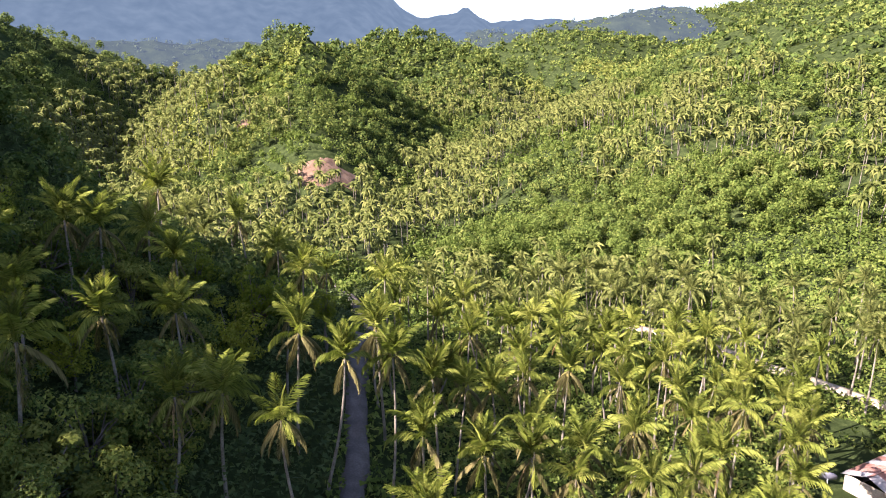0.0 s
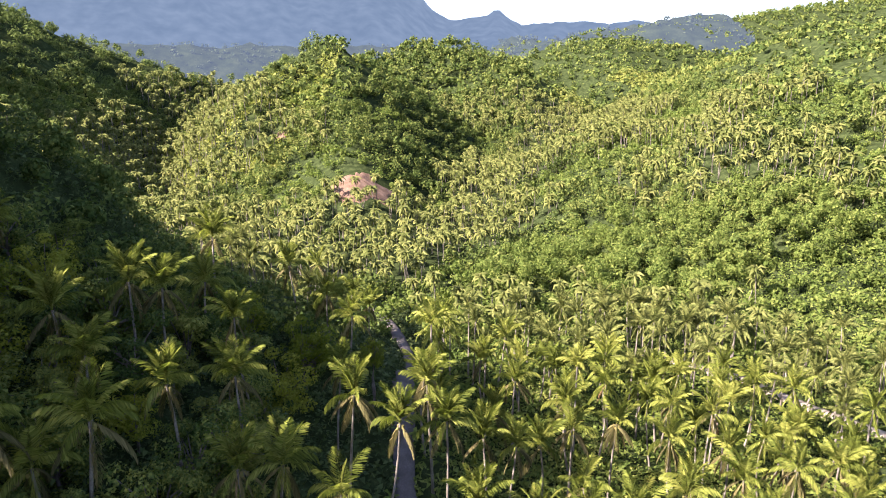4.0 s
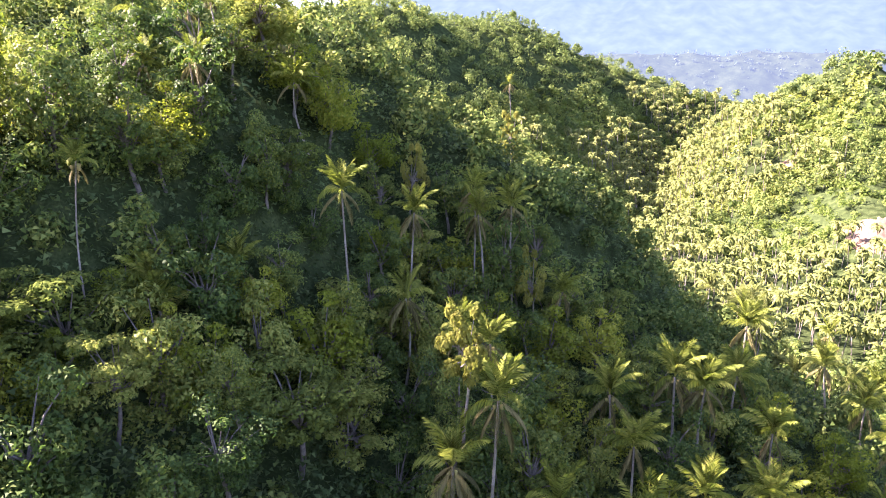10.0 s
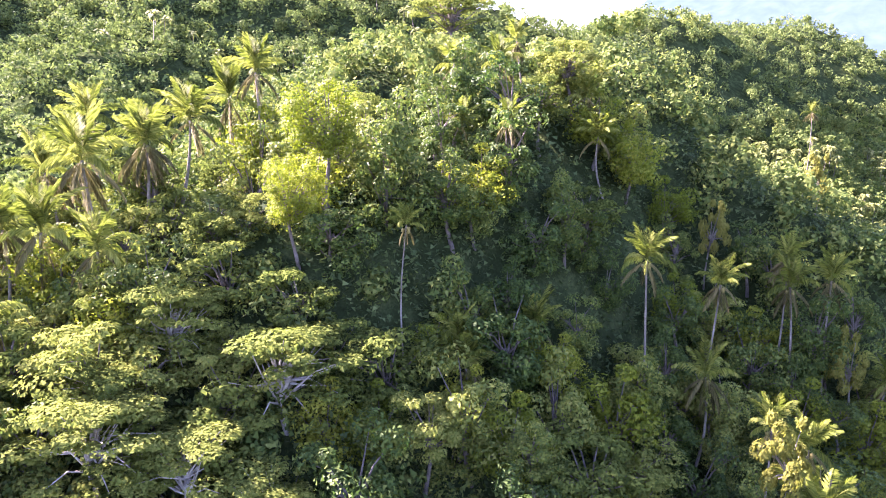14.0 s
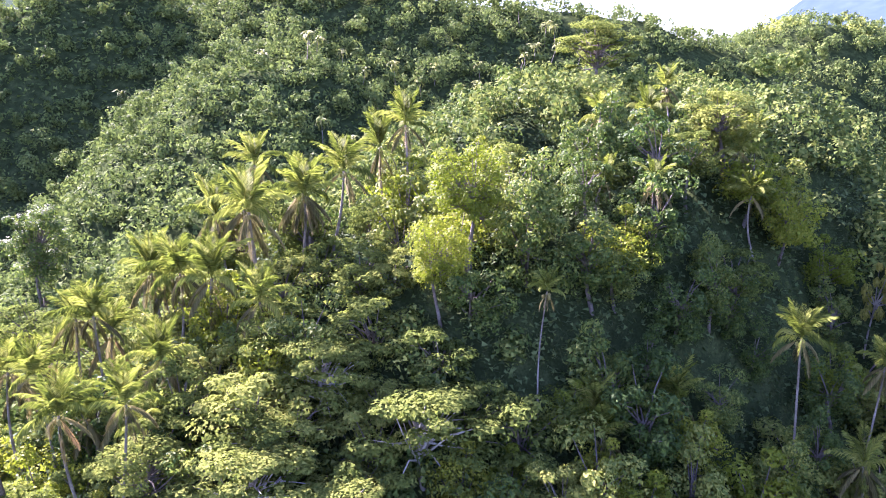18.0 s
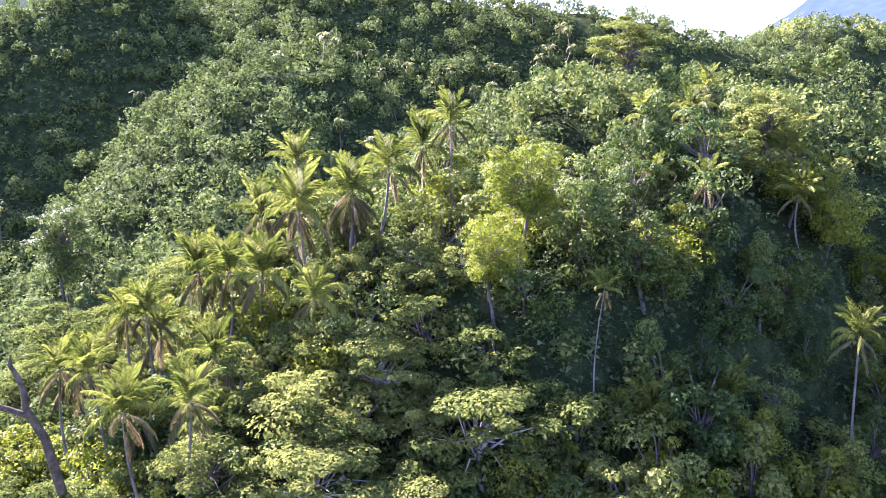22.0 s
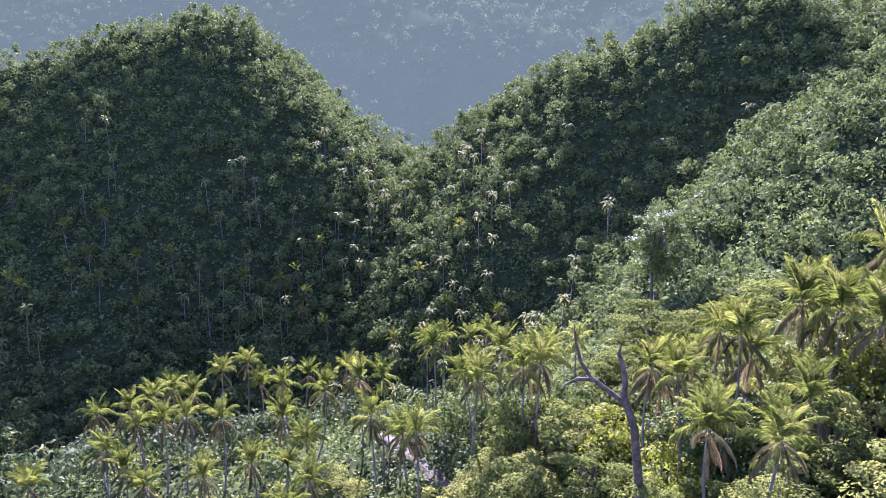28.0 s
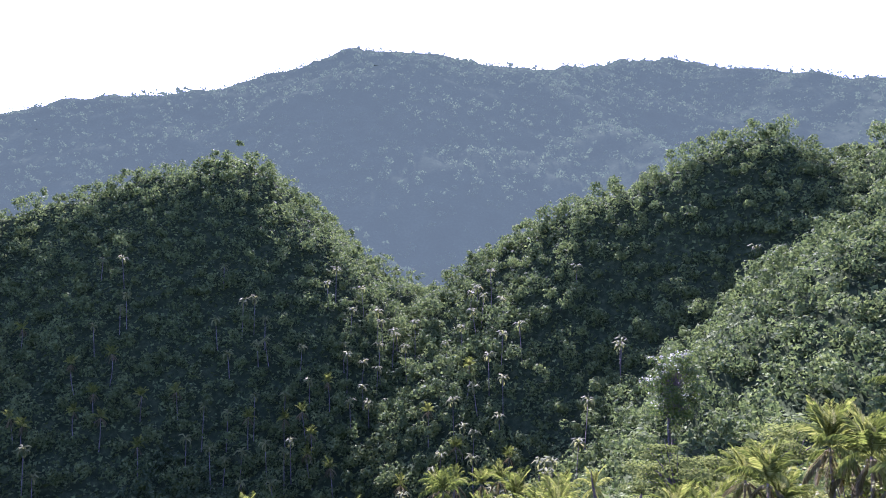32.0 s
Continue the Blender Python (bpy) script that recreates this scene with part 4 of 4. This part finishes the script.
# these leaves carry the painted haze too
far_trees("backdrop_mountain_woods", "distant woods over the mountain at the back, haze painted in", *keep(px, py, ok), 30, 1.35, 5.6, DISTANT, R3, (6, 13))
px, py = spread(R3, -1000, 300, 700, 1400, 17.0)
ok = (np.arctan2(-px, py) < 0.95) & (np.arctan2(px, py) < 0.5) & (np.hypot(px, py) > 800)
# haze is painted into these leaves as well
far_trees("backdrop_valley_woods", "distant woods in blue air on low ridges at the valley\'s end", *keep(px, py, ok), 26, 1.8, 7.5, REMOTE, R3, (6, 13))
# rest of the near hill and its understorey
fx, fy = spread(R3, -100, -24, -48, 60, 4.6)
ok = (lie(fx, fy) > 2) & (lie(fx, fy) < 52) & (np.hypot(fx + 15, fy) > 20) & free(fx, fy, 1.0) & (fy < 30)
far_trees("hill_foot_woods", "low leafy trees and shrubs at the foot of the near hill", *keep(fx, fy, ok), 330, 0.29, 3.1, CANOPY, R3, (2.5, 6.0))
rest = np.array(HILL_TREES[285:])
if len(rest):
    far_trees("hill_woods", "dense woods on the flanks of the near hill", rest[:, 0], rest[:, 1], 320, 0.36, 3.8, CANOPY, R3, (3.5, 7.5))


def undergrowth(name, label, n, x0, x1, y0, y1, test, leaf, high, material, rng):
    x, y = rng.uniform(x0, x1, n), rng.uniform(y0, y1, n)
    ok = test(x, y) & free(x, y, -0.3)
    x, y = x[ok], y[ok]
    tuft = np.abs(value_noise(x, y, 4.0, 51)) * high
    c = np.stack([x, y, lie(x, y) + rng.uniform(0.1, 1.0, len(x)) * tuft + 0.15], -1)
    nn = unit(rng.normal(0, 0.6, (len(x), 3)) + [0, 0, 0.8])
    t = unit(np.cross(nn, rng.normal(0, 1, (len(x), 3))))
    s = leaf * rng.uniform(0.6, 1.4, (len(x), 1))
    me = mesh_of(name, *tips(c, t * s, np.cross(nn, t) * s * 0.65), material)
    return tagged(new(name, me), label, "undergrowth", kind="stuff")


# leaf colour darkened here to deepen the shaded gaps between the trees
undergrowth("hill_undergrowth", "shrubs and creepers under the trees of the near hill, darkened as in shade", 220000, -125, -15, -60, 180, lambda x, y: near_hill(x, y), 0.30, 5.5, SHADE_LEAF, R3)
undergrowth("valley_undergrowth", "low green shrubs and grass under the palms", 110000, -12, 150, 40, 200, lambda x, y: ~near_hill(x, y) & (np.hypot(x, y) > 40), 0.42, 3.4, SHRUB, R3)
# darker leaf than on the open floor: the hill's shade put into colour
undergrowth("shade_undergrowth", "shrubs under the palms at the foot of the hill, darkened as in shade", 60000, -120, -12, 30, 200, lambda x, y: ~near_hill(x, y), 0.42, 3.4, SHADE_LEAF, R3)
undergrowth("gully_undergrowth", "shrubs between the palms of the side valley", 50000, -190, -50, -160, -20, lambda x, y: lie(x, y) < 36, 0.42, 3.0, CANOPY, R3)


undergrowth("ridge_scrub", "open lime-green scrub on top of the wooded ridge", 5000, -335, -280, 262, 330, lambda x, y: value_noise(x, y, 17, 68) > 0.15, 0.8, 9.0, SCRUB, R3)
# grassy openings between the palms, and dark woods behind the pointed hill
undergrowth("grass", "bright lime-green grass and weeds between the palms", 60000, -5, 120, 44, 150, lambda x, y: value_noise(x, y, 13, 63) > -0.05, 0.34, 1.6, SCRUB, R3)
undergrowth("lime_slope", "open bright green scrub on the far slope", 24000, 60, 190, 520, 660, lambda x, y: value_noise(x, y, 40, 64) > -0.1, 1.0, 5.0, SCRUB, R3)
tx, ty = spread(R3, -70, 40, 470, 600, 7.0)
far_trees("flank_woods", "dark green woods on the flank of the pointed hill", *keep(tx, ty, value_noise(tx, ty, 40, 65) > -0.5), 80, 1.0, 5.6, CANOPY, R3, (6, 12))
# the open, brightly lit shoulder of the pointed hill
undergrowth("bright_scrub", "bright yellow-green scrub on the sunlit shoulder", 30000, -240, -80, 330, 450, lambda x, y: (value_noise(x, y, 28, 61) > -0.35) & (x < -95 + 0.35 * (y - 330)), 0.9, 4.5, SCRUB, R3)
undergrowth("slope_undergrowth", "low shrubs under the woods of the long slope", 90000, -400, -120, -470, 140, lambda x, y: (np.hypot(x + 20, y + 11) > 125), 0.9, 4.0, SLOPE, R3)
undergrowth("near_valley_scrub", "low green shrubs over the near valley floor", 80000, -40, 160, -90, 44, lambda x, y: ~near_hill(x, y), 0.45, 2.4, SHRUB, R3)


# ---- tracks, slips, house, wires, dead tree ----
def track(name, label, width, line, material, lift):
    """A draped strip with a low crown and worn edges."""
    pts = np.array(line, float)
    seg = np.r_[0, np.cumsum(np.hypot(*np.diff(pts, axis=0).T))]
    s = np.arange(0, seg[-1], 1.5)
    x, y = np.interp(s, seg, pts[:, 0]), np.interp(s, seg, pts[:, 1])
    k = np.ones(9) / 9
    x, y = (np.convolve(np.pad(c, 4, mode="edge"), k, "valid") for c in (x, y))
    a = unit(np.stack([np.gradient(x), np.gradient(y)], -1))
    off = np.array([-0.58, -0.5, -0.2, 0.0, 0.2, 0.5, 0.58]) * width
    rise = np.array([-0.9, 0.0, 0.06, 0.1, 0.06, 0.0, -0.9])
    edge = np.array([1, 1, 0, 0, 0, 1, 1]) * 0.22 * width
    wob = value_noise(s[:, None] + 0 * off, 31.0 * off[None] + 0 * s[:, None], 4.0, 71) * edge
    X, Y = x[:, None] - a[:, 1:] * (off + wob), y[:, None] + a[:, :1] * (off + wob)
    Z = (lie(x, y)[:, None] + lie(X, Y)) / 2 + lift + rise
    ni, nj = X.shape
    i, j = np.meshgrid(np.arange(ni - 1), np.arange(nj - 1), indexing="ij")
    q = (i * nj + j).ravel()
    me = mesh_of(name, np.stack([X, Y, Z], -1), np.stack([q, q + nj, q + nj + 1, q + 1], 1), material, True)
    tagged(new(name, me), label, "road", kind="structure")


track("road", "grey rutted road between the palms", *ROADS[0], ROAD, 0.55)
track("road_side_valley", "pale gravel road through the side valley", *ROADS[1], GRAVEL, 0.55)
track("track_pale", "pale dusty track behind the house", *ROADS[2], DUST, 0.6)


def slip(cx, cy, rx, ry, seed, lift=0.8):
    """Bare soil on a slope, ragged at the rim and broken by rills."""
    n, m = 60, 18
    a = np.linspace(0, 2 * np.pi, n, endpoint=False)
    rim = 0.92 + 0.30 * value_noise(np.cos(a) * 9, np.sin(a) * 9, 4.0, seed) + 0.16 * value_noise(np.cos(a) * 9, np.sin(a) * 9, 1.2, seed + 1)
    u = np.linspace(0.02, 1, m)
    X = cx + np.outer(u, np.cos(a) * rim) * rx
    Y = cy + np.outer(u, np.sin(a) * rim) * ry
    Z = lie(X, Y) + lift + 0.18 * value_noise(X, Y, 1.5, seed + 2) - (lift + 0.8) * np.clip((u[:, None] - 0.82) / 0.18, 0, 1)
    i, j = np.meshgrid(np.arange(m - 1), np.arange(n), indexing="ij")
    q, k = (i * n).ravel(), j.ravel()
    l = (k + 1) % n
    me = mesh_of("landslip", np.stack([X, Y, Z], -1), np.stack([q + k, q + n + k, q + n + l, q + l], 1), SOIL, True)
    tagged(new("landslip", me), "bare reddish soil where the slope has slipped", "landslip", kind="structure")


for n, (cx, cy, rx, ry) in enumerate(SLIPS):
    slip(cx, cy, rx, ry, 80 + n)

DEADWOOD = rough_mat("dead_wood", [(0.35, (0.035, 0.026, 0.016)), (0.5, (0.08, 0.062, 0.040)), (0.65, (0.15, 0.122, 0.083))], 1.8, bump=0.8)
RUST = rough_mat("rusty_sheet", [(0.3, (0.16, 0.075, 0.06)), (0.5, (0.24, 0.125, 0.10)), (0.7, (0.32, 0.22, 0.18))], 0.6, 0.7, 0.15)
SHEET = rough_mat("grey_sheet", [(0.3, (0.20, 0.18, 0.18)), (0.5, (0.30, 0.28, 0.28)), (0.7, (0.40, 0.39, 0.38))], 0.5, 0.5, 0.1)
BOARD = rough_mat("weathered_board", [(0.3, (0.18, 0.15, 0.12)), (0.5, (0.30, 0.26, 0.21)), (0.7, (0.42, 0.37, 0.31))], 1.2)
MESH = rough_mat("dish_mesh", [(0.3, (0.09, 0.09, 0.12)), (0.5, (0.14, 0.14, 0.18)), (0.7, (0.22, 0.22, 0.26))], 1.5, 0.5, 0.05)
DISH = rough_mat("white_enamel", [(0.3, (0.62, 0.62, 0.64)), (0.5, (0.72, 0.72, 0.74)), (0.7, (0.80, 0.80, 0.80))], 0.8, 0.4, 0.05)


def box_mesh(name, sx, sy, sz, material, bevel=0.03):
    bm = bmesh.new()
    bmesh.ops.create_cube(bm, size=1)
    bmesh.ops.scale(bm, vec=(sx, sy, sz), verts=bm.verts)
    bmesh.ops.bevel(bm, geom=bm.edges[:], offset=bevel, segments=1, affect="EDGES")
    me = bpy.data.meshes.new(name)
    bm.to_mesh(me)
    bm.free()
    me.materials.append(material)
    return me


def corrugated(name, length, depth, material, waves=0.22):
    """A sheet of wavy roofing with thickness: length along x, depth down the slope."""
    nx = int(length / (waves / 3)) + 1
    xs = np.linspace(-length / 2, length / 2, nx)
    z = 0.03 * np.sin(xs / waves * 2 * np.pi)
    top = [np.stack([xs, 0 * xs + y, z], -1) for y in (0, -depth)]
    low = [r - [0, 0, 0.03] for r in top]
    v = np.concatenate(top + low)
    i = np.arange(nx - 1)
    f = [np.stack([i, i + nx, i + nx + 1, i + 1], 1), np.stack([i + 2 * nx, i + 2 * nx + 1, i + 3 * nx + 1, i + 3 * nx], 1), np.stack([i + nx, i + 3 * nx, i + 3 * nx + 1, i + nx + 1], 1), np.stack([i, i + 1, i + 2 * nx + 1, i + 2 * nx], 1)]
    return mesh_of(name, v, np.concatenate(f), material, True)


def hut(name, x, y, turn, lx, ly, wall_h, pitch, sheets, label):
    """A low house: four board walls and two roof slopes laid with separate sheets."""
    root = new(name)
    root.matrix_basis = pose(x, y, float(lie(x, y)) + 0.2, 0, 0, turn)
    tagged(root, label, "house")
    for sx, sy, px_, py_ in ((lx, 0.12, 0, -ly / 2), (lx, 0.12, 0, ly / 2), (0.12, ly - 0.12, -lx / 2 + 0.06, 0), (0.12, ly - 0.12, lx / 2 - 0.06, 0)):
        part("wall", box_mesh("wall", sx, sy, wall_h + 0.6, BOARD), root, pose(px_, py_, wall_h / 2 - 0.3))
    door = part("door", box_mesh("door", 0.9, 0.06, 2.0, SHEET), root, pose(lx * 0.2, -ly / 2 - 0.09, 1.0))
    part("handle", box_mesh("handle", 0.04, 0.06, 0.14, DISH, 0.01), door, pose(0.36, -0.05, 0))
    slope = (ly / 2 + 0.5) / math.cos(radians(pitch))
    top = wall_h + (ly / 2 + 0.3) * math.tan(radians(pitch))
    n = len(sheets)
    for side in (0, 180):
        roof = new("roof")
        roof.parent = root
        roof.matrix_basis = pose(0, 0, top, 0, 0, side) @ pose(0, 0, 0, pitch, 0, 0)
        for k, m in enumerate(sheets):
            w = (lx + 0.8) / n
            part("roof_sheet", corrugated("roof_sheet", w + 0.08, slope, m), roof, pose(-(lx + 0.8) / 2 + w * (k + 0.5), 0, 0.012 * (k % 2)))
    part("ridge_cap", box_mesh("ridge_cap", lx + 0.9, 0.35, 0.05, RUST, 0.015), root, pose(0, 0, top + 0.06))
    return root


hut("tin_roofed_house", 61.5, 86.5, 28, 10.5, 6.5, 2.6, 20, [SHEET, RUST, SHEET, RUST, RUST, SHEET], "low house with patched rusty and grey tin roof")
hut("tin_roofed_shed", 69.5, 92.5, 20, 6.0, 4.5, 2.3, 16, [RUST, SHEET, RUST], "small shed with patched tin roof behind the house")


def dish(x, y, z):
    root = new("satellite_dish")
    root.matrix_basis = pose(x, y, z)
    tagged(root, "large round grey-blue satellite dish beside the house", "satellite dish")
    a = np.linspace(0, 2 * np.pi, 20, endpoint=False)
    rings = [np.stack([r * np.cos(a), r * np.sin(a), 0 * a + 0.24 * r * r], -1) for r in (0.03, 0.45, 0.85, 1.2)]
    v = np.concatenate(rings + [q - [0, 0, 0.03] for q in rings[::-1]])
    i, j = np.meshgrid(np.arange(7), np.arange(20), indexing="ij")
    q, k = (i * 20).ravel(), j.ravel()
    l = (k + 1) % 20
    part("bowl", mesh_of("bowl", v, np.stack([q + k, q + l, q + 20 + l, q + 20 + k], 1), MESH, True), root, pose(0, 0, 1.4, 55, 0, 160))
    part("mast", mesh_of("mast", *tube([(0, 0, -0.3), (0, 0, 0.7), (0, 0.02, 1.4)], [0.04, 0.04, 0.04], 8), DISH, True), root)


dish(53.2, 87.2, float(lie(53.2, 87.2)))


def pole(x, y, h):
    root = new("power_pole")
    root.matrix_basis = pose(x, y, float(lie(x, y)))
    tagged(root, "weathered wooden power pole with a crossarm", "power pole", "power poles")
    part("post", mesh_of("post", *tube([(0, 0, -0.8), (0, 0, h * 0.5), (0, 0, h)], [0.15, 0.13, 0.11], 8), BARK, True), root)
    part("crossarm", box_mesh("crossarm", 1.5, 0.1, 0.12, BOARD), root, pose(0, 0.14, h - 0.4, 0, 0, 40))
    for s in (-0.6, 0.6):
        part("insulator", mesh_of("insulator", *tube([(0, 0, 0), (0, 0, 0.1), (0, 0, 0.2)], [0.05, 0.07, 0.03], 8), DISH, True), root, pose(s * math.cos(radians(40)), 0.14 + s * math.sin(radians(40)), h - 0.34))
    return Vector((x, y, float(lie(x, y)) + h - 0.15))


pole(49, 88, 8.2)
p0, p1 = pole(-95, -57, 8.0), pole(-146, -94, 9.5)
for s in (-0.6, 0.6):
    w = Vector((s * math.cos(radians(40)), 0.14 + s * math.sin(radians(40)), 0))
    pts = [p0 + w + (p1 - p0) * u - Vector((0, 0, 3.2 * u * (1 - u))) for u in np.linspace(0, 1, 24)]
    tagged(new("power_line", mesh_of("power_line", *tube([tuple(q) for q in pts], [0.02] * 24, 5), SHEET, True)), "thin pale overhead wire above the gravel road", "power line", "wires above the road")


def dead_tree(x, y, z):
    """A leafless tree: a thick leaning trunk, a broken upright limb and a crooked side limb."""
    root = new("dead_tree")
    root.matrix_basis = pose(x, y, z, 0, 0, 100)
    tagged(root, "bare grey dead tree with crooked broken limbs", "tree")
    base = z - float(lie(x + 0.3, y + 2)) + 1.0
    part("trunk", mesh_of("trunk", *tube([(2.6, 0.4, -base), (1.9, 0.3, -base * 0.55), (1.1, 0.1, -2.4), (0.4, 0, -0.3), (0.1, 0, 0.6)], [0.46, 0.4, 0.34, 0.3, 0.26], 9), DEADWOOD, True), root)
    part("limb", mesh_of("limb", *tube([(0.1, 0, 0.5), (0.15, -0.1, 2.0), (-0.1, -0.1, 3.2), (-0.5, 0, 4.2), (-0.35, 0.1, 4.9)], [0.26, 0.22, 0.19, 0.16, 0.07], 8), DEADWOOD, True), root, label="broken upright limb")
    part("limb", mesh_of("limb", *tube([(0.3, 0, -0.2), (-1.0, 0.3, 0.6), (-2.6, 0.6, 1.5), (-3.6, 0.8, 2.8), (-4.1, 0.9, 4.6), (-4.3, 0.9, 6.0)], [0.24, 0.21, 0.18, 0.17, 0.1, 0.04], 8), DEADWOOD, True), root, label="crooked side limb")
    part("limb", mesh_of("limb", *tube([(-2.5, 0.6, 1.45), (-3.8, 0.9, 1.2), (-4.9, 1.2, 0.4), (-5.2, 1.3, -0.8)], [0.2, 0.17, 0.1, 0.04], 7), DEADWOOD, True), root, label="drooping side limb")
    return root


dead_tree(-76, -22, 51)
